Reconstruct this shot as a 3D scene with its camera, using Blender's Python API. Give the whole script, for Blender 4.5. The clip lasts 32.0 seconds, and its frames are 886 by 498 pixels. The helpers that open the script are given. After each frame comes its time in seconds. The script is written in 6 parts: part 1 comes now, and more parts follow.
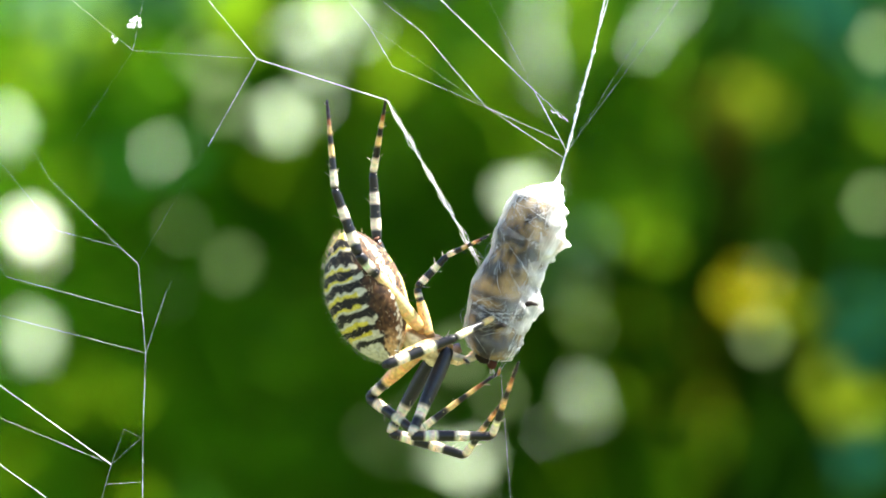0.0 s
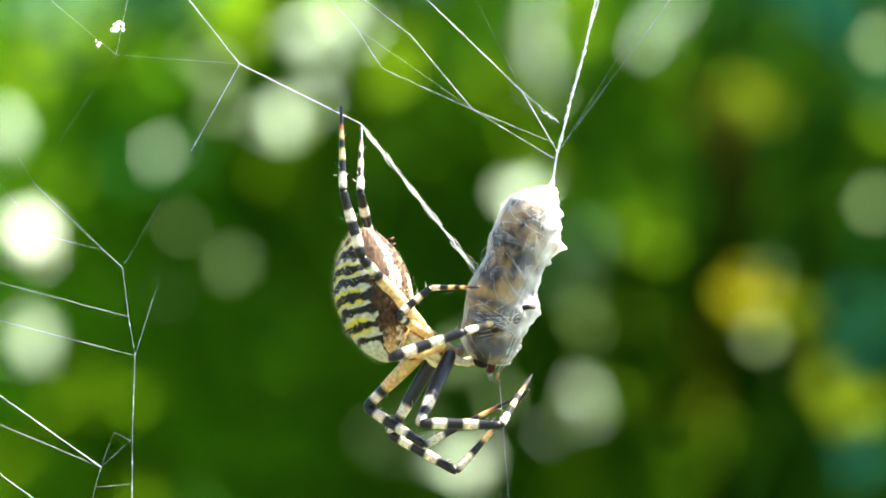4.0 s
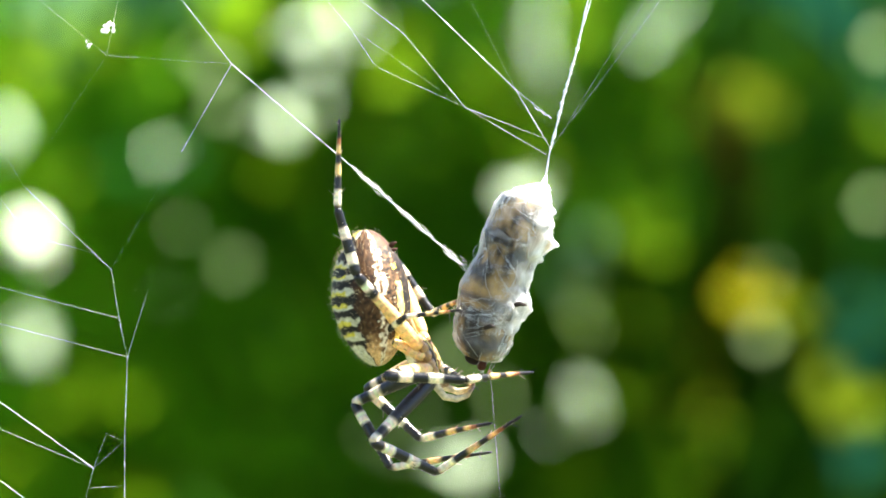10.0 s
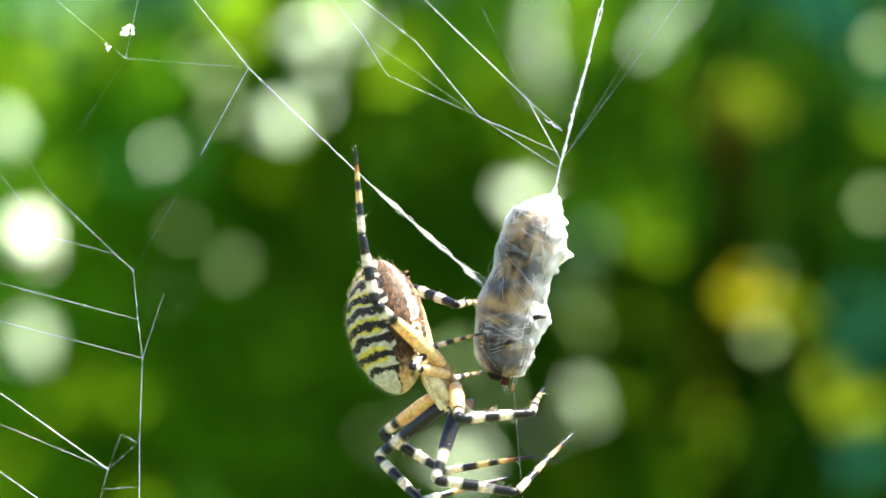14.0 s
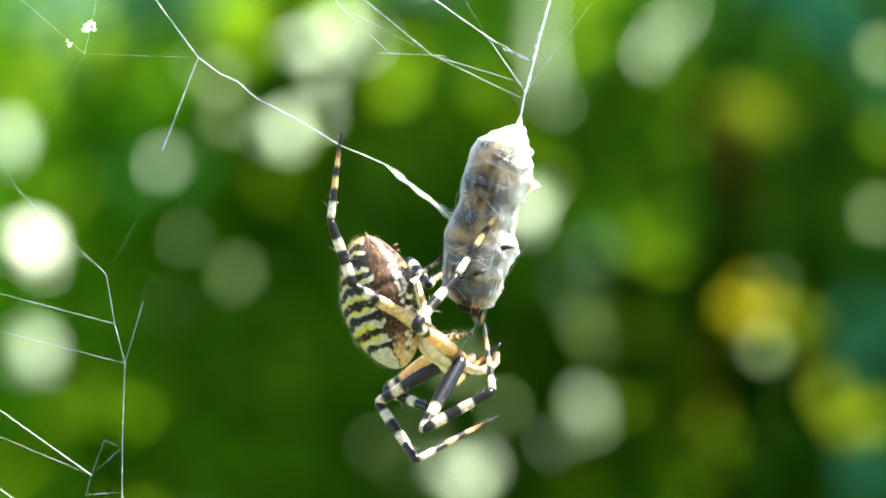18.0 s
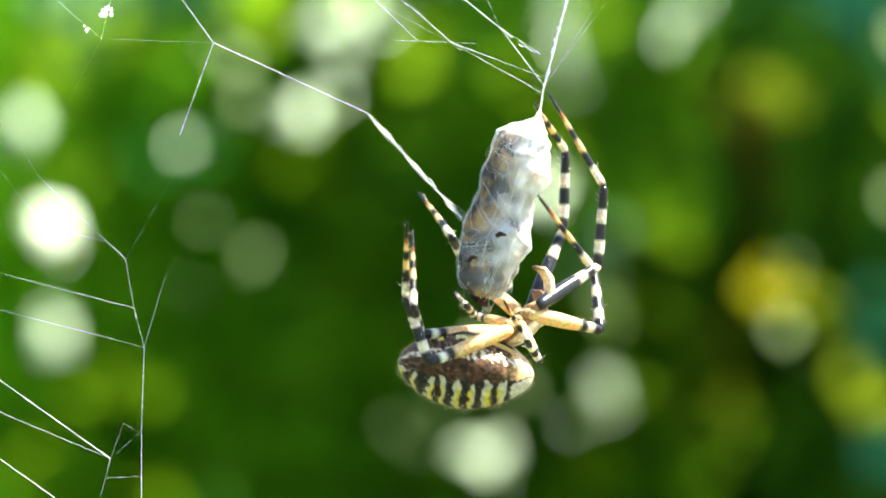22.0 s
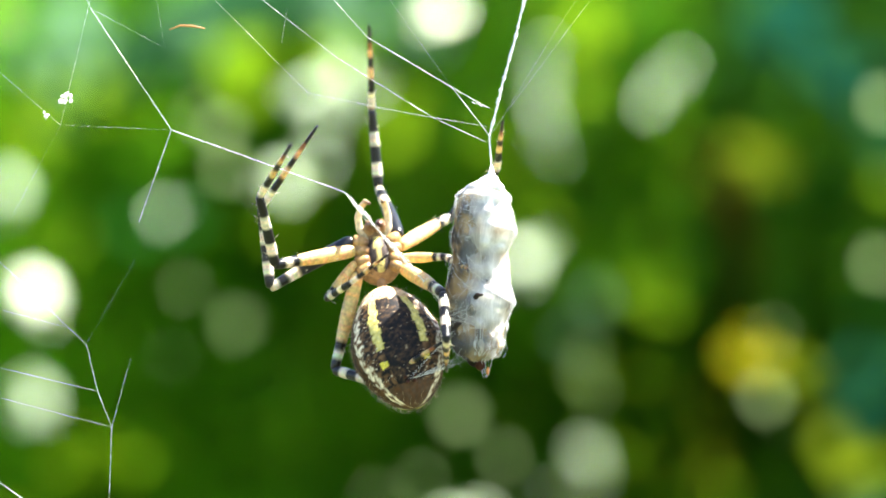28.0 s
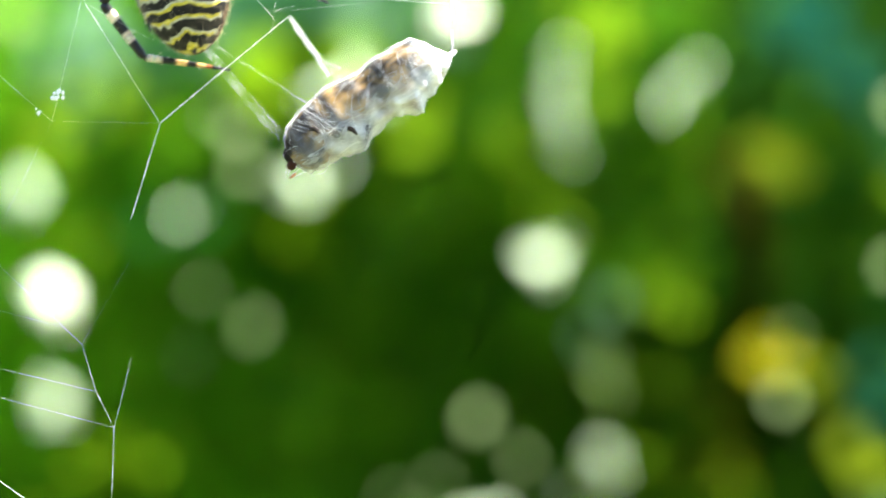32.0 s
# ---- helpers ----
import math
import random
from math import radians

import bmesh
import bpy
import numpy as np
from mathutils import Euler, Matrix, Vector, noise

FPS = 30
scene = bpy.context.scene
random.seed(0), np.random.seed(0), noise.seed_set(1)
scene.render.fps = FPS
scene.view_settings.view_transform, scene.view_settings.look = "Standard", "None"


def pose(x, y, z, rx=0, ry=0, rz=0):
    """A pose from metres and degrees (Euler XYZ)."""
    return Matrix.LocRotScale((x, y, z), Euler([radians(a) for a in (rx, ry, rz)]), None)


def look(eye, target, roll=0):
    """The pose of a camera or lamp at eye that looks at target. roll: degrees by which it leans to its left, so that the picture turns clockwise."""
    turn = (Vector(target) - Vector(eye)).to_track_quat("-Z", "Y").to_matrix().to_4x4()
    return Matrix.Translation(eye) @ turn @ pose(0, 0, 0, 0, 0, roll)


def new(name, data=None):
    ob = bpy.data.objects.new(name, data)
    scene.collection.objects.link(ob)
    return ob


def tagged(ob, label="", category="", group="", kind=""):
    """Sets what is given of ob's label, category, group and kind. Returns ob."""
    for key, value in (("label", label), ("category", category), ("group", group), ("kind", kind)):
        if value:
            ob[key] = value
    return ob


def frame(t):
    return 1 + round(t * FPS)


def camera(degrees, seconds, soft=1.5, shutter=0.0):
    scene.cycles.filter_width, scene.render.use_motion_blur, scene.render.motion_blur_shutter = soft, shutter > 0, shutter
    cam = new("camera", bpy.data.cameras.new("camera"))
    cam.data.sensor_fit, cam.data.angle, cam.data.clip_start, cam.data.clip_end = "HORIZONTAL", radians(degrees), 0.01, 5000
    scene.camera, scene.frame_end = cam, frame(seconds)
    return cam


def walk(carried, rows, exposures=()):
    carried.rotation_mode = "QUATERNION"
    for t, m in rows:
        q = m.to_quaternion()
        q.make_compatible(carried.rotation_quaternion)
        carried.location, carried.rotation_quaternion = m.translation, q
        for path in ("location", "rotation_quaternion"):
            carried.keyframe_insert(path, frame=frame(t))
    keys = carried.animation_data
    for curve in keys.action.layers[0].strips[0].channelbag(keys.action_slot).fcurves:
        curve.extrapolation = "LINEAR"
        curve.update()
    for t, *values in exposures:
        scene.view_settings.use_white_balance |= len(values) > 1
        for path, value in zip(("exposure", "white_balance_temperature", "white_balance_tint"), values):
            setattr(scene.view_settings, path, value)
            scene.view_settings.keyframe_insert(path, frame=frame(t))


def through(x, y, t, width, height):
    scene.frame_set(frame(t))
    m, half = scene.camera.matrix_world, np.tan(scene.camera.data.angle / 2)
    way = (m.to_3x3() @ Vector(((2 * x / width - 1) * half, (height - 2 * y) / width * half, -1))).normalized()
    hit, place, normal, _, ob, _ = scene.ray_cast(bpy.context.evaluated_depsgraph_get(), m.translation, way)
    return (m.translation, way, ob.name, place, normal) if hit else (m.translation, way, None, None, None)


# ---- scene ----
import collections

MM = 0.001
HIGH = 0.60                     # height of the web's middle above the ground
EYE = (0.0, -0.40, HIGH)

# camera: a long lens held close to the web, wide open
cam = camera(10.30, 32.0, soft=1.8, shutter=0.5)
cam.data.dof.use_dof = True
cam.data.dof.focus_distance = 0.40
cam.data.dof.aperture_fstop = 25.5
cam.data.dof.aperture_blades = 0
walk(cam, [
    (0, look(EYE, (0.0, 0.0, HIGH + 0.000000))),
    (14.5, look(EYE, (-0.000046, 0.0, HIGH + 0.000092))),
    (16.5, look(EYE, (-0.000138, 0.0, HIGH + 0.000230))),
    (17, look(EYE, (-0.000368, 0.0, HIGH + 0.000644))),
    (17.5, look(EYE, (-0.000276, 0.0, HIGH + 0.000966))),
    (18, look(EYE, (-0.000322, 0.0, HIGH + 0.000920))),
    (18.5, look(EYE, (-0.000368, 0.0, HIGH + 0.000644))),
    (19, look(EYE, (-0.000782, 0.0, HIGH + -0.000966))),
    (19.5, look(EYE, (-0.001058, 0.0, HIGH + -0.000874))),
    (20, look(EYE, (-0.000920, 0.0, HIGH + -0.000552))),
    (20.5, look(EYE, (-0.001518, 0.0, HIGH + -0.000644))),
    (21, look(EYE, (-0.001610, 0.0, HIGH + -0.000552))),
    (21.5, look(EYE, (-0.001794, 0.0, HIGH + -0.000552))),
    (22, look(EYE, (-0.001840, 0.0, HIGH + -0.000552))),
    (22.5, look(EYE, (-0.002116, 0.0, HIGH + -0.000460))),
    (23, look(EYE, (-0.001932, 0.0, HIGH + -0.000690))),
    (23.5, look(EYE, (-0.001748, 0.0, HIGH + -0.000690))),
    (24, look(EYE, (-0.001748, 0.0, HIGH + -0.000644))),
    (25, look(EYE, (-0.001702, 0.0, HIGH + -0.000644))),
    (25.5, look(EYE, (-0.001564, 0.0, HIGH + -0.000414))),
    (27.5, look(EYE, (-0.000552, 0.0, HIGH + 0.003036))),
    (28, look(EYE, (-0.000368, 0.0, HIGH + 0.004968))),
    (28.5, look(EYE, (-0.000414, 0.0, HIGH + 0.005244))),
    (29, look(EYE, (-0.000966, 0.0, HIGH + 0.005704))),
    (29.5, look(EYE, (-0.001288, 0.0, HIGH + 0.005520))),
    (30, look(EYE, (-0.001196, 0.0, HIGH + 0.005014))),
    (30.5, look(EYE, (-0.000828, 0.0, HIGH + 0.005014))),
    (31, look(EYE, (-0.000828, 0.0, HIGH + 0.004784))),
    (31.5, look(EYE, (-0.000828, 0.0, HIGH + 0.005060))),
    (32, look(EYE, (-0.001748, 0.0, HIGH + 0.005106))),
], exposures=[(0.0, 2.96), (31.0, 2.98), (32.0, 3.06)])

# daylight: sun high, from the right and a little behind the web
TO_SUN = Vector((0.50, 0.11, 0.86)).normalized()
world = bpy.data.worlds.new("sky")
scene.world = world
world.use_nodes = True
wn = world.node_tree.nodes
sky = wn.new("ShaderNodeTexSky")
sky.sky_type = "NISHITA"
sky.sun_disc = False
sky.sun_elevation = math.asin(TO_SUN.z)
sky.sun_rotation = math.atan2(TO_SUN.x, TO_SUN.y)
wn["Background"].inputs[1].default_value = 0.061
world.node_tree.links.new(sky.outputs[0], wn["Background"].inputs[0])
sun = new("sun", bpy.data.lights.new("sun", "SUN"))
sun.data.energy = 5.0
sun.data.angle = radians(0.5)
sun.data.color = (1.0, 0.95, 0.86)
sun.matrix_world = look(TO_SUN * 20, (0, 0, 0))


# ---- materials ----
def material(name):
    m = bpy.data.materials.new(name)
    m.use_nodes = True
    n, l = m.node_tree.nodes, m.node_tree.links
    return m, n, l, n["Principled BSDF"]


def noise_ramp(n, l, scale, stops, detail=4.0, kind="Object"):
    co = n.new("ShaderNodeTexCoord")
    tex = n.new("ShaderNodeTexNoise")
    tex.inputs["Scale"].default_value = scale
    tex.inputs["Detail"].default_value = detail
    l.new(co.outputs[kind], tex.inputs["Vector"])
    ramp = n.new("ShaderNodeValToRGB")
    while len(ramp.color_ramp.elements) < len(stops):
        ramp.color_ramp.elements.new(0.5)
    for e, (p, c) in zip(ramp.color_ramp.elements, stops):
        e.position, e.color = p, (*c, 1)
    l.new(tex.outputs["Fac"], ramp.inputs[0])
    return tex, ramp


def bumped(n, l, bsdf, height, strength, distance):
    b = n.new("ShaderNodeBump")
    b.inputs["Strength"].default_value = strength
    b.inputs["Distance"].default_value = distance
    l.new(height, b.inputs["Height"])
    l.new(b.outputs[0], bsdf.inputs["Normal"])


def tinted(name, rough, scale, sheen=0.0, translucent=0.0, spec=0.5):
    """A surface whose colour is the mesh's own pigment, with fine grain."""
    m, n, l, b = material(name)
    at = n.new("ShaderNodeAttribute")
    at.attribute_name = "pigment"
    tex, ramp = noise_ramp(n, l, scale, [(0.3, (0.62, 0.62, 0.62)), (0.7, (1.2, 1.2, 1.2))])
    mix = n.new("ShaderNodeMix")
    mix.data_type, mix.blend_type = "RGBA", "MULTIPLY"
    mix.inputs["Factor"].default_value = 1.0
    l.new(at.outputs["Color"], mix.inputs[6])
    l.new(ramp.outputs[0], mix.inputs[7])
    l.new(mix.outputs[2], b.inputs["Base Color"])
    b.inputs["Roughness"].default_value = rough
    b.inputs["Specular IOR Level"].default_value = spec
    b.inputs["Sheen Weight"].default_value = sheen
    bumped(n, l, b, tex.outputs["Fac"], 0.4, 0.00005)
    if translucent:
        tr = n.new("ShaderNodeBsdfTranslucent")
        l.new(mix.outputs[2], tr.inputs["Color"])
        mx = n.new("ShaderNodeMixShader")
        mx.inputs[0].default_value = translucent
        l.new(b.outputs[0], mx.inputs[1])
        l.new(tr.outputs[0], mx.inputs[2])
        l.new(mx.outputs[0], n["Material Output"].inputs[0])
    return m


def silk(name, alpha_scale=0.0, lo=0.35, hi=0.6, cover=1.0, fibres=1.0):
    """White silk; with alpha_scale a torn veil that lets the body show through."""
    m, n, l, b = material(name)
    b.inputs["Base Color"].default_value = (0.94, 0.935, 0.90, 1)
    b.inputs["Roughness"].default_value = 0.38
    b.inputs["Sheen Weight"].default_value = 0.3
    tr = n.new("ShaderNodeBsdfTranslucent")
    tr.inputs["Color"].default_value = (0.88, 0.88, 0.86, 1)
    mx = n.new("ShaderNodeMixShader")
    mx.inputs[0].default_value = 0.3
    l.new(b.outputs[0], mx.inputs[1])
    l.new(tr.outputs[0], mx.inputs[2])
    out = mx
    if alpha_scale:
        co = n.new("ShaderNodeTexCoord")

        def math_node(op, x, y):
            m_ = n.new("ShaderNodeMath")
            m_.operation = op
            for q, val in enumerate((x, y)):
                if isinstance(val, (int, float)):
                    m_.inputs[q].default_value = val
                else:
                    l.new(val, m_.inputs[q])
            return m_.outputs[0]

        def field(scale, stretch, turn, detail, twist):
            mp = n.new("ShaderNodeMapping")
            mp.inputs["Scale"].default_value = stretch
            mp.inputs["Rotation"].default_value = turn
            l.new(co.outputs["Object"], mp.inputs["Vector"])
            tex = n.new("ShaderNodeTexNoise")
            tex.inputs["Scale"].default_value = scale
            tex.inputs["Detail"].default_value = detail
            tex.inputs["Distortion"].default_value = twist
            l.new(mp.outputs[0], tex.inputs["Vector"])
            return tex.outputs["Fac"]
        at = n.new("ShaderNodeAttribute")
        at.attribute_name = "pigment"
        cloud = field(alpha_scale, (1.0, 1.0, 2.2), (0.3, 0.5, 0.2), 6, 1.2)
        rg = n.new("ShaderNodeMapRange")
        rg.inputs[1].default_value, rg.inputs[2].default_value = lo, hi
        rg.inputs[3].default_value, rg.inputs[4].default_value = 0.02, cover
        l.new(cloud, rg.inputs[0])
        cover_up = math_node("ADD", rg.outputs[0], at.outputs["Fac"])
        # single fibres: the ridges of long drawn-out noise, crossing at several angles
        for scale, turn in ((520, (0.2, 1.0, 0.0)), (450, (-0.2, -0.7, 0.4)), (640, (0.9, 1.25, 0.9)), (560, (0.1, 1.55, 0.3)), (700, (-0.9, 0.5, 0.2))):
            f_ = field(scale * fibres, (1.0, 1.0, 0.16), turn, 1.0, 0.5)
            ridge = math_node("MULTIPLY", math_node("ABSOLUTE", math_node("SUBTRACT", f_, 0.5), 0.0), 70.0)
            ridge = math_node("MAXIMUM", math_node("SUBTRACT", 1.0, ridge), 0.0)
            cover_up = math_node("ADD", cover_up, math_node("MULTIPLY", ridge, 0.115))
        cover_up = math_node("MINIMUM", cover_up, 0.98)
        clear = n.new("ShaderNodeBsdfTransparent")
        m2 = n.new("ShaderNodeMixShader")
        l.new(cover_up, m2.inputs[0])
        l.new(clear.outputs[0], m2.inputs[1])
        l.new(mx.outputs[0], m2.inputs[2])
        out = m2
    l.new(out.outputs[0], n["Material Output"].inputs[0])
    return m


def leafy(name, stops, rough=0.65, through=0.35, gloss=0.08, sheen=(1, 1, 1), clump=()):
    m, n, l, b = material(name)
    geo = n.new("ShaderNodeNewGeometry")
    ramp = n.new("ShaderNodeValToRGB")
    while len(ramp.color_ramp.elements) < len(stops):
        ramp.color_ramp.elements.new(0.5)
    for e, (p, c) in zip(ramp.color_ramp.elements, stops):
        e.position, e.color = p, (*c, 1)
    l.new(geo.outputs["Random Per Island"], ramp.inputs[0])
    tex, grain = noise_ramp(n, l, 60.0, [(0.3, (0.8, 0.8, 0.8)), (0.7, (1.1, 1.1, 1.1))])
    mix = n.new("ShaderNodeMix")
    mix.data_type, mix.blend_type = "RGBA", "MULTIPLY"
    mix.inputs["Factor"].default_value = 1.0
    tone = ramp
    if clump:
        # young and old growth in clumps
        _, lumps = noise_ramp(n, l, 13.0, clump, 1.5)
        tone = n.new("ShaderNodeMix")
        tone.data_type, tone.blend_type = "RGBA", "MULTIPLY"
        tone.inputs["Factor"].default_value = 1.0
        l.new(ramp.outputs[0], tone.inputs[6])
        l.new(lumps.outputs[0], tone.inputs[7])
    l.new(tone.outputs[2 if clump else 0], mix.inputs[6])
    l.new(grain.outputs[0], mix.inputs[7])
    l.new(mix.outputs[2], b.inputs["Base Color"])
    b.inputs["Roughness"].default_value = rough
    b.inputs["Specular IOR Level"].default_value = gloss
    b.inputs["Specular Tint"].default_value = (*sheen, 1)
    tr = n.new("ShaderNodeBsdfTranslucent")
    l.new(mix.outputs[2], tr.inputs["Color"])
    mx = n.new("ShaderNodeMixShader")
    mx.inputs[0].default_value = through
    l.new(b.outputs[0], mx.inputs[1])
    l.new(tr.outputs[0], mx.inputs[2])
    l.new(mx.outputs[0], n["Material Output"].inputs[0])
    return m


M_BODY = tinted("spider_hide", 0.62, 2600, spec=0.16)
M_LEG = tinted("leg_cuticle", 0.30, 3000, translucent=0.3)
M_PALE = tinted("palp_cuticle", 0.4, 3000, translucent=0.35)
M_PREY = tinted("prey_body", 0.65, 900, translucent=0.3, spec=0.12)
M_SILK = silk("silk_thread")
M_VEIL = silk("silk_veil", 420.0, 0.55, 0.80, 0.08)
M_SHEET = silk("silk_sheet", 900.0, 0.35, 0.8, 0.3)
M_HAIR = tinted("bristle", 0.4, 500, translucent=0.4)
CLUMPS = [(0.36, (0.58, 0.62, 0.7)), (0.5, (1.0, 1.0, 1.0)), (0.64, (1.55, 1.4, 1.2))]
M_LEAF = leafy("shrub_leaf", [(0.0, (0.112, 0.345, 0.010)), (0.5, (0.130, 0.38, 0.011)), (0.85, (0.165, 0.415, 0.013)),
                              (1.0, (0.21, 0.46, 0.015))], gloss=0.02, through=0.58, clump=CLUMPS)
# blue-green leaf with the hedge's shade put into a darker colour
M_DARK = leafy("shaded_leaf", [(0.0, (0.043, 0.148, 0.005)), (0.6, (0.058, 0.17, 0.006)), (1.0, (0.023, 0.158, 0.028))],
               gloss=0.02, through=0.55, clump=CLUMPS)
M_GLINT = leafy("glossy_leaf", [(0.0, (0.20, 0.28, 0.09)), (1.0, (0.24, 0.32, 0.12))], rough=0.42, through=0.1, gloss=0.6, sheen=(0.95, 1, 0.84))
M_WAX = leafy("waxy_leaf", [(0.0, (0.09, 0.17, 0.05)), (1.0, (0.115, 0.20, 0.065))], rough=0.49, through=0.15, gloss=0.50, sheen=(0.85, 1, 0.73))
M_DULL = leafy("dull_leaf", [(0.0, (0.075, 0.13, 0.02)), (1.0, (0.095, 0.155, 0.027))], rough=0.58, through=0.2, gloss=0.25, sheen=(0.75, 0.95, 0.52))
M_GOLD = leafy("yellow_leaf", [(0.0, (0.21, 0.205, 0.003)), (1.0, (0.25, 0.235, 0.004))], rough=0.7, through=0.3, gloss=0.01)
M_LIME = leafy("young_leaf", [(0.0, (0.095, 0.19, 0.002)), (1.0, (0.13, 0.24, 0.003))], rough=0.7, through=0.4, gloss=0.01)
M_OLIVE = leafy("yellowing_leaf", [(0.0, (0.095, 0.14, 0.002)), (1.0, (0.125, 0.165, 0.003))], rough=0.7, through=0.4, gloss=0.01)
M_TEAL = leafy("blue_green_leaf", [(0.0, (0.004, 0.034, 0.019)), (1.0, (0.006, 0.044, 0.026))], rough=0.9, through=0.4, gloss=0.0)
M_JADE = leafy("sea_green_leaf", [(0.0, (0.030, 0.11, 0.04)), (1.0, (0.045, 0.14, 0.055))], rough=0.6, through=0.3)
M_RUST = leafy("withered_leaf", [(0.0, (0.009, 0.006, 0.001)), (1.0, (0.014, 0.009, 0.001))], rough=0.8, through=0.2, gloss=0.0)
M_BARK, n_, l_, b_ = material("bark")
t_, r_ = noise_ramp(n_, l_, 40, [(0.3, (0.02, 0.012, 0.006)), (0.7, (0.05, 0.03, 0.016))])
l_.new(r_.outputs[0], b_.inputs["Base Color"])
b_.inputs["Roughness"].default_value = 0.85
bumped(n_, l_, b_, t_.outputs["Fac"], 0.6, 0.004)
M_GROUND, n_, l_, b_ = material("meadow")
t_, r_ = noise_ramp(n_, l_, 9, [(0.3, (0.035, 0.05, 0.018)), (0.55, (0.06, 0.075, 0.03)), (0.75, (0.10, 0.085, 0.05))], 8)
l_.new(r_.outputs[0], b_.inputs["Base Color"])
b_.inputs["Roughness"].default_value = 0.95
bumped(n_, l_, b_, t_.outputs["Fac"], 0.8, 0.02)


# ---- mesh helpers ----
def mesh_of(name, verts, faces, colours=None, mat=None, smooth=True):
    me = bpy.data.meshes.new(name)
    me.from_pydata([tuple(v) for v in verts], [], faces)
    if colours is not None:
        at = me.color_attributes.new("pigment", "FLOAT_COLOR", "POINT")
        flat = np.ones((len(verts), 4), dtype=np.float32)
        flat[:, :3] = np.asarray(colours, dtype=np.float32)
        at.data.foreach_set("color", flat.ravel())
    if mat:
        me.materials.append(mat)
    if smooth:
        me.polygons.foreach_set("use_smooth", [True] * len(me.polygons))
    me.update()
    return me


def part(name, me, parent, label="", m=None):
    ob = new(name, me)
    ob.parent = parent
    if m is not None:
        ob.matrix_basis = m
    return tagged(ob, label) if label else ob


class Shape:
    """Vertices, faces and pigment gathered for one mesh."""

    def __init__(self):
        self.v, self.f, self.c = [], [], []

    def sweep(self, path, radii, sides=8, colour=(0.5, 0.5, 0.5), caps=True):
        """A round tube along a path; colour is one value or one for each ring."""
        path = [Vector(p) for p in path]
        start, side = len(self.v), None
        for i, p in enumerate(path):
            d = (path[min(i + 1, len(path) - 1)] - path[max(i - 1, 0)]).normalized()
            if side is None:
                side = d.orthogonal().normalized()
            side = (side - d * side.dot(d)).normalized()
            up = d.cross(side)
            for k in range(sides):
                a = 2 * math.pi * k / sides
                self.v.append(p + (side * math.cos(a) + up * math.sin(a)) * radii[i])
                self.c.append(colour[i] if isinstance(colour, list) else colour)
        for i in range(len(path) - 1):
            for k in range(sides):
                a, b = start + i * sides + k, start + i * sides + (k + 1) % sides
                self.f.append((a, b, b + sides, a + sides))
        if caps:
            self.f.append(tuple(range(start + sides - 1, start - 1, -1)))
            e = start + (len(path) - 1) * sides
            self.f.append(tuple(range(e, e + sides)))
        return self

    def egg(self, centre, size, colour, rings=14, sides=20, turn=None):
        start, turn = len(self.v), turn or Matrix.Identity(3)
        for i in range(rings + 1):
            a = math.pi * i / rings
            for k in range(sides):
                b = 2 * math.pi * k / sides
                p = Vector((math.sin(a) * math.cos(b) * size[0], math.cos(a) * size[1], math.sin(a) * math.sin(b) * size[2]))
                self.v.append(Vector(centre) + turn @ p)
                self.c.append(colour(p) if callable(colour) else colour)
        for i in range(rings):
            for k in range(sides):
                a, b = start + i * sides + k, start + i * sides + (k + 1) % sides
                self.f.append((a, b, b + sides, a + sides))
        return self

    def mesh(self, name, mat, smooth=True):
        return mesh_of(name, self.v, self.f, self.c, mat, smooth)


def mixed(a, b, k):
    k = min(1, max(0, k))
    return tuple(x + (y - x) * k for x, y in zip(a, b))


# ---- ground and shrubs ----
def ground():
    s = 300
    g = new("ground", mesh_of("ground", [(-s, -s, 0), (s, -s, 0), (s, s, 0), (-s, s, 0)], [(0, 1, 2, 3)], None, M_GROUND, False))
    tagged(g, "green meadow ground under the web", "ground", kind="structure")


def leaf_patch(at, length, width, normal, tip, fold=0.15):
    """One folded leaf: points and faces."""
    n = normal.normalized()
    t = (tip - n * tip.dot(n)).normalized()
    s = n.cross(t)
    v = []
    for u, w in ((0, 0.0), (0.18, 0.62), (0.42, 1.0), (0.7, 0.78), (0.88, 0.4)):
        mid = at + t * (u - 0.45) * length - n * 0.1 * length * (u - 0.45) ** 2
        if w == 0:
            v.append(mid)
        else:
            v += [mid - s * w * width / 2 + n * fold * w * width / 2, mid, mid + s * w * width / 2 + n * fold * w * width / 2]
    v.append(at + t * 0.55 * length - n * 0.03 * length)
    f = [(0, 2, 1), (0, 3, 2)]
    for i in range(3):
        a = 1 + 3 * i
        f += [(a, a + 1, a + 4, a + 3), (a + 1, a + 2, a + 5, a + 4)]
    f += [(10, 11, 13), (11, 12, 13)]
    return v, f


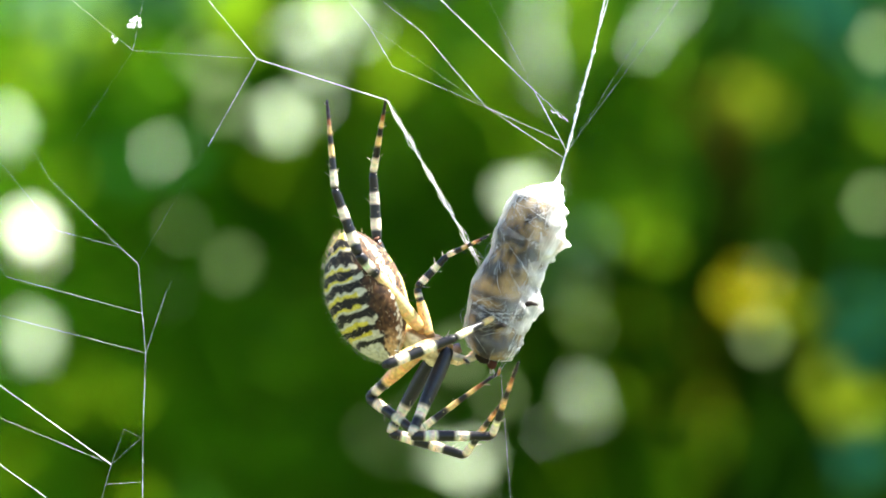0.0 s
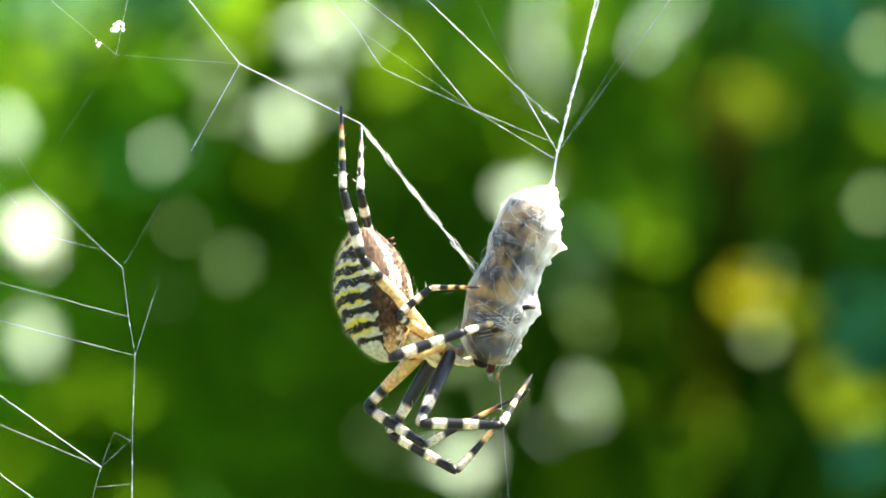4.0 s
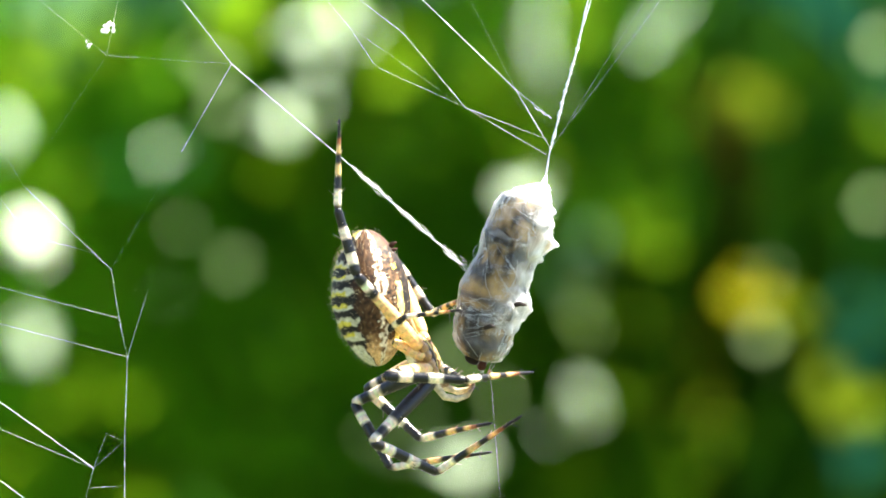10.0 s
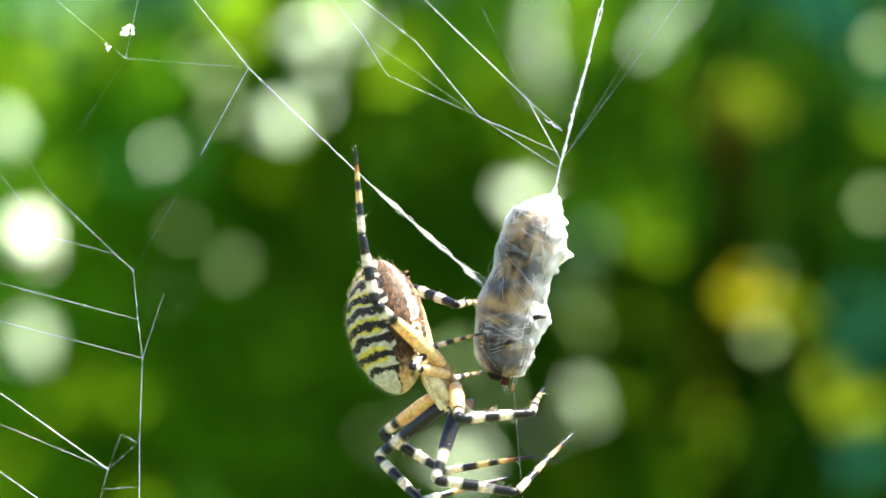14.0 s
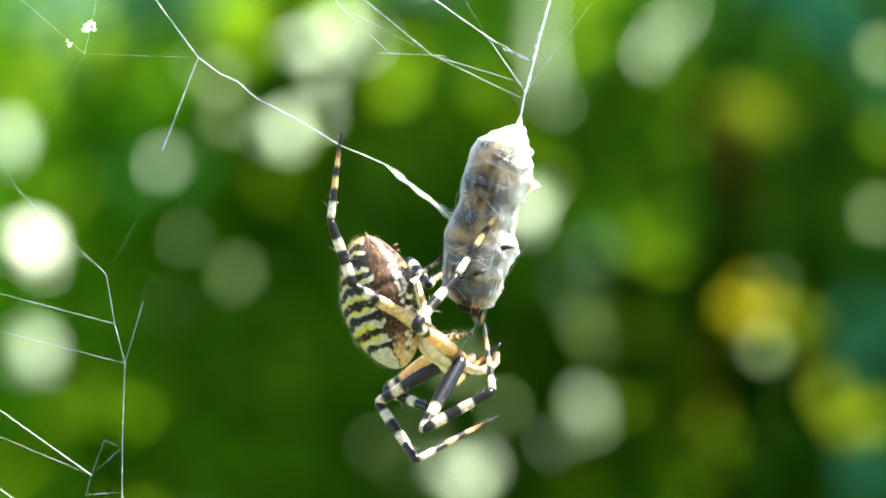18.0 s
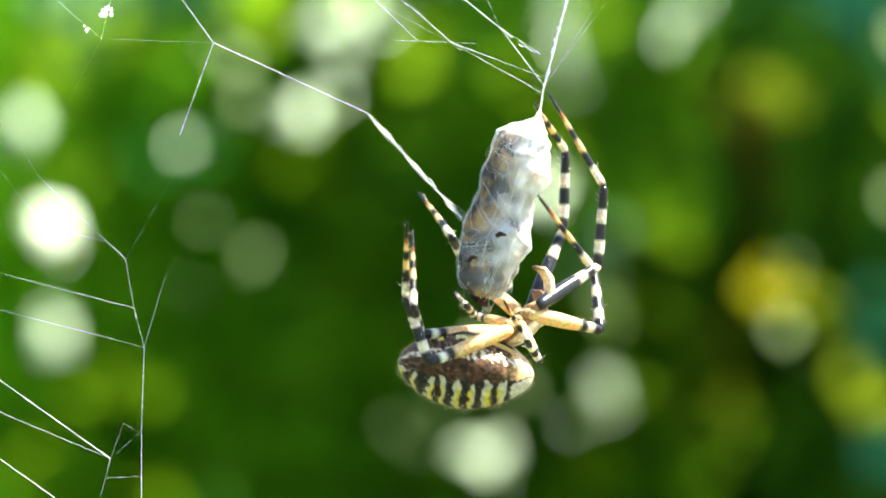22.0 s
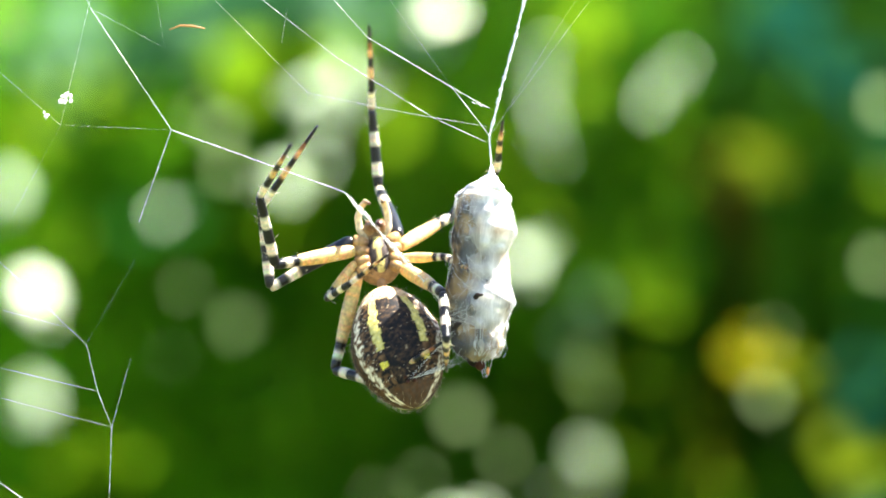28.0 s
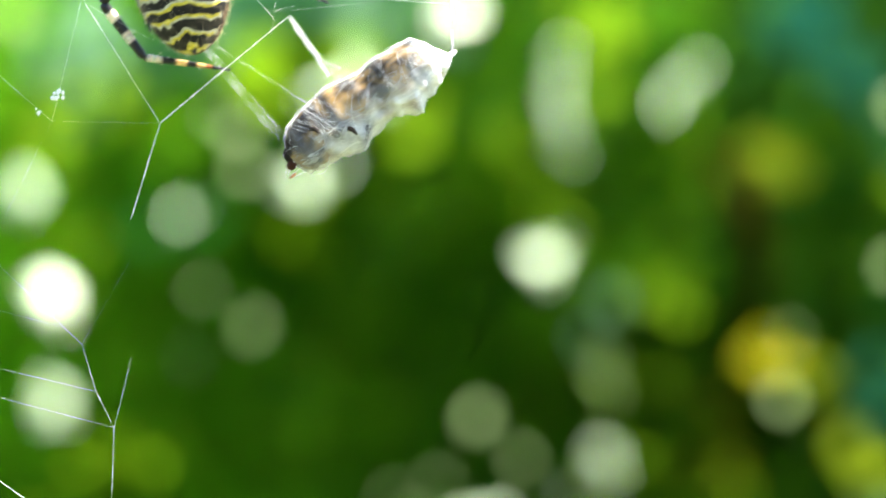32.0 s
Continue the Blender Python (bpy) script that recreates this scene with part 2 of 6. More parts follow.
def crown(rng, box, count, size):
    verts, faces = [], []
    for _ in range(count):
        p = Vector([rng.uniform(*b) for b in box])
        edge = abs(p.x) / box[0][1]
        if p.z > box[2][1] * (1 - 0.22 * edge ** 3 + 0.16 * noise.noise(Vector((p.x * 7, p.y * 5, 2.2))) - 0.08):
            p.z = rng.uniform(0.3, 0.75) * box[2][1]
        if rng.random() < 0.4 * max(0.0, edge - 0.7) / 0.3:
            p.x *= 0.6
        p.y *= (1 - 0.6 * edge ** 3) * (1 - 0.35 * (p.z / box[2][1]) ** 4) * (1 + 0.3 * noise.noise(Vector((p.x * 9, p.z * 9, 0.7))))
        n = Vector((rng.gauss(0.15, 0.6), rng.gauss(-0.55, 0.45), rng.gauss(0.6, 0.5)))
        t = Vector((rng.gauss(0, 1), rng.gauss(-0.3, 0.5), rng.gauss(-0.6, 0.6)))
        ln = rng.uniform(*size)
        v, f = leaf_patch(p, ln, ln * rng.uniform(0.45, 0.62), n, t)
        k = len(verts)
        verts += v
        faces += [tuple(i + k for i in q) for q in f]
    return verts, faces


def shoots(seed, count, box, size):
    """Many small young leaves in a box, as points and faces."""
    g = np.random.default_rng(seed)
    (x0, x1), (y0, y1), (z0, z1) = box
    at = np.column_stack([g.uniform(x0, x1, count), g.uniform(y0, y1, count), g.uniform(z0, z1, count)])
    n = np.column_stack([g.normal(0.1, 0.6, count), g.normal(-0.5, 0.45, count), g.normal(0.6, 0.5, count)])
    n /= np.linalg.norm(n, axis=1)[:, None]
    t = np.column_stack([g.normal(0, 1, count), g.normal(-0.3, 0.5, count), g.normal(-0.6, 0.6, count)])
    t -= n * (t * n).sum(1)[:, None]
    t /= np.linalg.norm(t, axis=1)[:, None]
    w = np.cross(n, t)
    ln = g.uniform(*size, count)[:, None]
    rows = [at - t * ln * 0.5, at - w * ln * 0.27 + n * ln * 0.06, at, at + w * ln * 0.27 + n * ln * 0.06, at + t * ln * 0.5 - n * ln * 0.08]
    v = np.stack(rows, axis=1).reshape(-1, 3)
    k = np.arange(count)[:, None] * 5
    f = np.concatenate([k + np.array(q) for q in ((0, 2, 1), (0, 3, 2), (1, 2, 4), (2, 3, 4))], axis=1).reshape(-1, 3)
    return v.tolist(), [tuple(q) for q in f.tolist()]


def shrub(x, y, wide, high, count, mat, seed, label, deep=0.16, size=(0.035, 0.075), lean=0, young=0):
    rng = random.Random(seed)
    root = tagged(new("shrub"), label, "shrub", "shrubs behind the web")
    root.location = (x, y, 0)
    st = Shape()
    for i in range(5):
        a, b = rng.uniform(-wide, wide) * 0.15, rng.uniform(-wide, wide) * 0.42
        if lean:
            a, b = lean * abs(a), lean * abs(b)
        c = rng.uniform(1.2, 1.7) * deep
        path = [(a + (b - a) * u ** 1.4, c * u, high * 0.95 * u) for u in (0, 0.2, 0.4, 0.6, 0.8, 1)]
        st.sweep(path, [0.009 - 0.007 * u for u in (0, 0.2, 0.4, 0.6, 0.8, 1)], 7)
    part("stem", st.mesh("stem", M_BARK), root, "brown woody stems")
    v, f = crown(rng, ((-wide / 2, wide / 2), (-deep, deep), (0.05, high)), count, size)
    tagged(part("crown", mesh_of("crown", v, f, None, mat), root, "dense green leaves"), kind="stuff")
    if young:
        lo, hi = max(-wide / 2, -0.30 - x), min(wide / 2, 0.30 - x)
        v, f = shoots(seed, int(young * (hi - lo) / 0.3), ((lo, hi), (-deep - 0.02, deep * 0.4), (0.40, high)), (0.006, 0.012))
        tagged(part("foliage", mesh_of("foliage", v, f, None, mat, False), root, "small young green leaves"), kind="stuff")
    return root


def spot(hosts, px, pz, size, mat, far=0.82, flat=0.0, stretch=1.0):
    """A sunlit leaf at the hedge's face; px, pz in millimetres as they line up with the web's plane."""
    k = (far + 0.40) / 0.40
    at = Vector((px * MM * k, far, HIGH + pz * MM * k))
    half = (TO_SUN + Vector((0, -1, 0))).normalized()
    n = (half + Vector((flat * 0.3, -flat, 0))).normalized()
    tip = Vector((0, 1, 0)) - n * n.y
    d = size * 2 * MM * k
    v, f = leaf_patch(Vector((0, 0, 0)), d * 1.12 * stretch / max(0.4, -n.y), d * 1.05, n, tip, 0.03)
    tw = Shape()
    tw.v, tw.f = list(v), list(f)
    back = (at - Vector(EYE)).normalized()
    tw.sweep([back * q for q in (0.002, 0.10, 0.20, 0.32)], [0.0005, 0.0006, 0.0008, 0.001], 5)
    host = min(hosts, key=lambda h: abs(h.location.x - at.x))
    names = {M_JADE: "pale sea green leaf", M_TEAL: "bluish green leaf", M_RUST: "withered brown leaf", M_GLINT: "glossy leaf flashing in the sun", M_WAX: "pale waxy leaf glinting in the sun", M_GOLD: "yellow sunlit leaf",
             M_LIME: "bright lime green sunlit leaf", M_OLIVE: "yellowing green leaf", M_DULL: "dull grey green leaf"}
    part("leaf", mesh_of("leaf", tw.v, tw.f, None, mat), host, names[mat], Matrix.Translation(at - host.location))


def background():
    front = [shrub(-0.78, 1.15, 0.75, 0.86, 5200, M_LEAF, 3, "leafy green shrub behind the web", size=(0.014, 0.030)),
             shrub(-0.33, 1.12, 0.80, 0.79, 8500, M_LEAF, 5, "leafy green shrub in sun and shade behind the web", size=(0.014, 0.030), lean=-1, young=14000),
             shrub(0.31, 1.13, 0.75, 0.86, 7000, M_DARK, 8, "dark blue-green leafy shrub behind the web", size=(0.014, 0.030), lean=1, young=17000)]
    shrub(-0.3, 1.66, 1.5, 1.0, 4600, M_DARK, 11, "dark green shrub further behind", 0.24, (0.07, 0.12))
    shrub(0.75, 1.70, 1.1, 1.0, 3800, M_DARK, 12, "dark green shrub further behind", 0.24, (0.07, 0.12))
    rng, halo = random.Random(17), random.Random(23)
    b, w, d, g, l, o, e, k, q = M_GLINT, M_WAX, M_DULL, M_GOLD, M_LIME, M_OLIVE, M_TEAL, M_RUST, M_JADE
    # single small glossy leaves that flash in the sun
    for m, rows in ((b, ((60, 410, 17), (777, -91, 14.5))),
                    (w, ((62, 595, 16), (15, 225, 14), (280, 268, 9.5), (500, 205, 15), (560, 185, 8), (545, 50, 13), (600, 25, 13), (560, 110, 9),
                         (640, 60, 9), (958, -25, 6), (944, 0, 6.5), (956, 30, 6.5), (940, 58, 7), (952, 85, 7), (962, 112, 6), (950, 140, 5), (978, 165, 4), (924, 350, 15), (944, 336, 8),
                         (1140, 75, 8), (1175, 35, 8), (1200, 5, 7), (1032, 693, 13), (970, 765, 4), (820, 825, 15), (790, 810, 9), (845, 800, 9))),
                    (d, ((410, 467, 14), (297, 525, 11), (315, 400, 10), (380, 120, 12), (395, 190, 11), (345, 95, 8), (1345, 595, 11.5),
                         (1380, 640, 6), (1545, 360, 12), (1558, 75, 14), (660, 770, 9), (700, 800, 7), (1360, 480, 6), (805, 628, 14), (1032, 520, 5), (1024, 556, 5.5), (1042, 585, 5),
                         (883, 700, 8), (740, 740, 9), (-15, -80, 14)))):
        for x, y, r in rows:
            far = rng.uniform(0.71, 0.77)
            if m is d or r < 8:
                spot(front, (x - 784) * 0.046, (441 - y) * 0.046, 1.33 * r * 0.046, m, far)
                continue
            spot(front, (x - 784) * 0.046, (441 - y) * 0.046, 1.12 * r * 0.046, m, far)
            turn = rng.uniform(0, 6.28)
            for k2, off in ((0.62, rng.uniform(9, 20)), (0.5, rng.uniform(12, 26))):
                turn += rng.uniform(1.5, 4.0)
                spot(front, (x + off * math.cos(turn) - 784) * 0.046, (441 - y + off * math.sin(turn)) * 0.046, k2 * r * 0.046 * 1.33, m, far + 0.02)
            for _ in range(3 if r > 12 else 0):
                turn, off = halo.uniform(2.6, 5.2), halo.uniform(26, 50)
                spot(front, (x + off * math.cos(turn) - 784) * 0.046, (441 - y + off * math.sin(turn)) * 0.046, 0.34 * r * 0.046, m, far - halo.uniform(0.01, 0.03))
    # sprays of leaves of one colour
    for x, y, r, m in ((60, 70, 45, l), (190, 80, 55, l), (430, 15, 60, l), (700, 110, 45, l), (160, 690, -40, l), (215, 705, -30, l), (105, 715, -28, l),
                       (1115, 400, 40, l), (1030, 548, 34, l), (1010, 840, 34, l), (1562, 225, 30, l), (1010, 60, 35, l), (1020, -80, 50, l), (310, -55, 50, q), (130, -60, 60, q), (70, 0, 40, q),
                       (860, 150, 30, l), (20, 850, 34, l), (230, 900, 40, l), (60, 960, 40, l), (560, 10, 50, l), (20, 150, 50, l), (480, 270, 60, l),
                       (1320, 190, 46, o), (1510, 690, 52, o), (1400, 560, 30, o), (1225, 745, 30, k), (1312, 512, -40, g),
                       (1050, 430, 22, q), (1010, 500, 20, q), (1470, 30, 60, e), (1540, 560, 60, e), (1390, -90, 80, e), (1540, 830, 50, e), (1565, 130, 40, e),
                       (740, -60, 40, q), (610, -105, 50, q)):
        near, far = (0.72, 0.79) if r < 0 else (0.80, 0.92)
        r = abs(r)
        for i in range(8):
            a, off = rng.uniform(0, 6.28), r * rng.random() ** 0.6 * 1.05
            spot(front, (x + off * math.cos(a) - 784) * 0.046, (441 - y + off * math.sin(a)) * 0.046, r * rng.uniform(0.28, 0.45) * 0.046,
                 m, rng.uniform(near, far))
    # thin sprays of young growth
    for x, y, r, m in ((1180, 390, 80, l), (1080, 560, 70, l), (1200, 660, 80, o), (1250, 800, 70, l), (960, 260, 60, l), (1060, 740, 60, l),
                       (90, 300, 60, l), (40, 780, 60, l)):
        for i in range(6):
            a, off = rng.uniform(0, 6.28), r * rng.random() ** 0.5
            spot(front, (x + off * math.cos(a) - 784) * 0.046, (441 - y + off * math.sin(a)) * 0.046, rng.uniform(6, 10) * 0.046, m, rng.uniform(0.74, 0.82))
    # a long arching blade and a bare brown stalk
    bl = Shape()
    for i in range(25):
        u = i / 24
        x, y = 40 + 700 * u, 190 - 330 * math.sin(math.pi * (0.06 + 0.56 * u))
        at = Vector(((x - 784) * 0.046, 0, (441 - y) * 0.046)) * MM * 3.1
        at += Vector((0, 0.84, HIGH))
        wide = 0.011 * math.sin(math.pi * (0.08 + 0.9 * u)) ** 0.6
        side = Vector((0.25, -0.3, 0.9)).normalized() * wide
        bl.v += [at - side, at + Vector((0, 0.003, -0.001)), at + side]
        if i:
            c = 3 * i
            bl.f += [(c - 3, c - 2, c + 1, c), (c - 2, c - 1, c + 2, c + 1)]
    part("blade", mesh_of("blade", bl.v, bl.f, None, M_JADE), front[1], "long arching sea green leaf blade", Matrix.Translation(-front[1].location))
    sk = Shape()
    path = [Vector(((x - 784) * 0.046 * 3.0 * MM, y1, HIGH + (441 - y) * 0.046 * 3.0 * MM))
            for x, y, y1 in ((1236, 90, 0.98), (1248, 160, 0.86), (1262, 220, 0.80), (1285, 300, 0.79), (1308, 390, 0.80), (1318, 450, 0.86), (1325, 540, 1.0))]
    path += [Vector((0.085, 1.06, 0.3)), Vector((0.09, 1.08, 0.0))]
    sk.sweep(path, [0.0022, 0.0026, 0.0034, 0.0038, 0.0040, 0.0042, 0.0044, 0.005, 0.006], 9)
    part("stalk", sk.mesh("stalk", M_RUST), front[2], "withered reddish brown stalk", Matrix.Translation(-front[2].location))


# ---- spider ----
BLACK, CREAM, AMBER, RUST = (0.007, 0.0065, 0.007), (0.84, 0.75, 0.54), (0.82, 0.55, 0.22), (0.35, 0.13, 0.04)
SLATE = (0.012, 0.014, 0.018)
LEGS = {1: (8.0, 6.6, 9.0), 2: (7.6, 6.4, 8.5), 3: (3.9, 3.6, 4.6), 4: (8.2, 5.6, 7.2)}


def banded(u, stops):
    """The ring colour at u of a limb, with short soft edges between bands."""
    for (a, ca), (b, cb) in zip(stops, stops[1:]):
        if a <= u < b:
            return mixed(ca, cb, (u - (b - 0.032)) / 0.032)
    return stops[-1][1]


def limb(name, length, r0, r1, stops, rng, swell=0.12, spines=16):
    s = Shape()
    n = 44
    path, rad, col = [], [], []
    for i in range(n + 1):
        u = i / n
        bow = 0.02 * length * math.sin(math.pi * u)
        path.append((0, bow * MM, u * length * MM))
        r = r0 + (r1 - r0) * u + swell * r0 * math.sin(math.pi * min(1, u * 1.3))
        if u < 0.05:
            r *= 0.72 + 0.28 * u / 0.05
        if u > 0.95:
            r *= 0.8 + 0.2 * (1 - u) / 0.05
        rad.append(r * MM)
        c = banded(u, stops)
        col.append(tuple(x * rng.uniform(0.86, 1.12) for x in c))
    s.sweep(path, rad, 12, col)
    for _ in range(spines * 4):
        u, a = rng.uniform(0.05, 0.97), rng.uniform(0, 2 * math.pi)
        out = Vector((math.cos(a), math.sin(a), 0))
        base = Vector((0, 0.02 * length * math.sin(math.pi * u) * MM, u * length * MM)) + out * r1 * MM * 0.8
        big = rng.random() < 0.16
        ln = (rng.uniform(0.5, 0.9) if big else rng.uniform(0.2, 0.4)) * MM
        tip = base + (out * 0.8 + Vector((0, 0, 0.7))).normalized() * ln
        w = (0.030 if big else 0.014) * MM
        s.sweep([base, (base + tip) / 2, tip], [w, w * 0.7, w * 0.15], 4, BLACK if rng.random() < 0.7 else CREAM, caps=False)
    return s.mesh(name, M_LEG)


def belly_colour(u, a, x):
    """The hide's pattern: u from front to tail, a from the back's midline to the underside, x the side it lies on."""
    w = noise.noise(Vector((u * 9, a * 2.2 * x, 1.3)))
    w2 = noise.noise(Vector((u * 30, a * 9 * x, 4.1)))
    edge = 1.31 + 0.09 * w2 + 0.08 * math.sin(u * 40)
    silver, yellow, brown = (0.46, 0.43, 0.30), (0.54, 0.44, 0.05), (0.085, 0.038, 0.014)
    if a < edge:
        w3 = noise.noise(Vector((u * 14, a * 5 * x, 7.7)))
        run = u * 9.4 + 0.26 * w + 0.19 * w3 + 0.12 * math.cos(a * 5) - 0.16 * a
        ph, band = run % 1.0, int(run)
        ground_c = mixed(yellow, silver, 0.04 + 0.4 * w3) if band in (2, 4, 6, 8, 9) and a < 1.1 else silver
        if u < 0.15 + 0.03 * w3:
            return mixed(silver, (0.52, 0.50, 0.44), 0.4 + w2)
        black = 0.42 + 0.27 * u + 0.16 * w2 + 0.14 * w3
        if band in (3, 5, 7):
            black += 0.08
        return mixed(ground_c, (0.014, 0.012, 0.010), (black - abs(ph - 0.5) * 2 + 0.05) / 0.1)
    if a < edge + 0.10:
        return mixed(BLACK, brown, 0.4 + w2)
    if a < 1.93 + 0.10 * w2:
        streak = noise.noise(Vector((u * 34, a * 26 * x, 5.5)))
        c = mixed((0.022, 0.010, 0.004), (0.10, 0.048, 0.018), 0.45 + 0.7 * w2 + 0.9 * streak)
        tan = mixed((0.56, 0.30, 0.12), (0.66, 0.44, 0.22), 0.5 + w)
        return mixed(tan, c, (u - 0.10 + 0.1 * w2) / 0.14)
    if a < 2.19 + 0.14 * w:
        w4 = noise.noise(Vector((u * 60, a * 22 * x, 2.2)))
        return mixed((0.76, 0.66, 0.48), (0.12, 0.06, 0.025), 0.48 + 2.2 * w2 + 1.0 * w4)
    if u < 0.17 + 0.05 * w2:
        return mixed((0.70, 0.52, 0.30), (0.45, 0.26, 0.11), 0.4 + 1.2 * w2)
    if u > 0.86:
        return mixed(brown, (0.08, 0.05, 0.03), 0.5 + w2)
    w4 = noise.noise(Vector((u * 60, a * 22 * x, 2.2)))
    w5 = noise.noise(Vector((u * 16, a * 3 * x, 8.2)))
    if 2.52 + 0.06 * w5 + 0.015 * w4 < a < 2.73 + 0.06 * w5 + 0.015 * w4 and 0.12 < u < 0.60:
        return mixed((0.72, 0.62, 0.24), (0.60, 0.48, 0.10), 0.5 + w4)
    if 2.48 + 0.1 * w2 < a < 2.70 and 0.68 + 0.02 * w2 < u < 0.725 + 0.03 * w:
        return (0.70, 0.58, 0.08)
    if a > 2.70:
        return (0.40, 0.30, 0.18) if w4 > 0.56 else mixed(BLACK, (0.075, 0.042, 0.020), 0.15 + 0.9 * w2 + 0.9 * w4 + 0.5 * w5)
    return (0.62, 0.50, 0.34) if w4 > 0.50 else mixed((0.15, 0.08, 0.035), BLACK, 0.52 + 1.5 * w2 + 0.9 * w4)


def belly_point(u, th):
    """A point of the abdomen's hide: front at the origin, tail along -y, back up."""
    r = max(0.0, math.sin(math.pi * u ** 1.04)) ** 0.52
    if u > 0.55:
        r *= 1 - 0.04 * (u - 0.55) / 0.45
    wob = 1 + 0.025 * noise.noise(Vector((u * 7, math.cos(th) * 2, math.sin(th) * 2)))
    return Vector((3.82 * r * math.cos(th) * wob, -11.2 * u, (3.3 if math.sin(th) > 0 else 3.1) * r * math.sin(th) * wob)) * MM


def build_abdomen(parent):
    rng = random.Random(4)
    nu, nt = 190, 150
    v, c, f = [], [], []
    for i in range(nu + 1):
        u = i / nu
        for k in range(nt):
            th = 2 * math.pi * k / nt
            v.append(belly_point(u, th))
            a = abs((th - math.pi / 2 + math.pi) % (2 * math.pi) - math.pi)
            c.append(belly_colour(u, a, 1 if math.cos(th) > 0 else -1))
    for i in range(nu):
        for k in range(nt):
            a, b = i * nt + k, i * nt + (k + 1) % nt
            f.append((a, a + nt, b + nt, b))
    ab = part("abdomen", mesh_of("abdomen", v, f, c, M_BODY), parent, "egg-shaped abdomen banded black, yellow and white")
    h = Shape()
    for _ in range(1900):
        u, th = rng.uniform(0.02, 0.99), rng.uniform(0, 2 * math.pi)
        if math.sin(th) < -0.25 and rng.random() < 0.85:
            continue
        p = belly_point(u, th)
        n = (p - Vector((0, -5.6 * MM, 0))).normalized()
        q = p + (n + Vector((0, rng.uniform(-0.9, 0.0), 0))).normalized() * rng.uniform(0.15, 0.55) * MM
        h.sweep([p, q], [0.007 * MM, 0.002 * MM], 3, (0.90, 0.78, 0.54), caps=False)
    tagged(part("hair", h.mesh("hair", M_HAIR), ab, "fine pale hairs"), kind="stuff")
    sp = Shape()
    for dx, dy in ((-0.35, 0), (0.35, 0), (-0.25, -0.5), (0.25, -0.5)):
        b = Vector((dx, -9.1 + dy, -1.95)) * MM
        sp.sweep([b, b + Vector((dx * 0.2, -0.2, -0.25)) * MM, b + Vector((0, -0.3, -0.5)) * MM],
                 [0.19 * MM, 0.14 * MM, 0.05 * MM], 9, (0.07, 0.028, 0.015))
    part("spinneret", sp.mesh("spinneret", M_BODY), ab, "reddish brown spinnerets")
    return ab


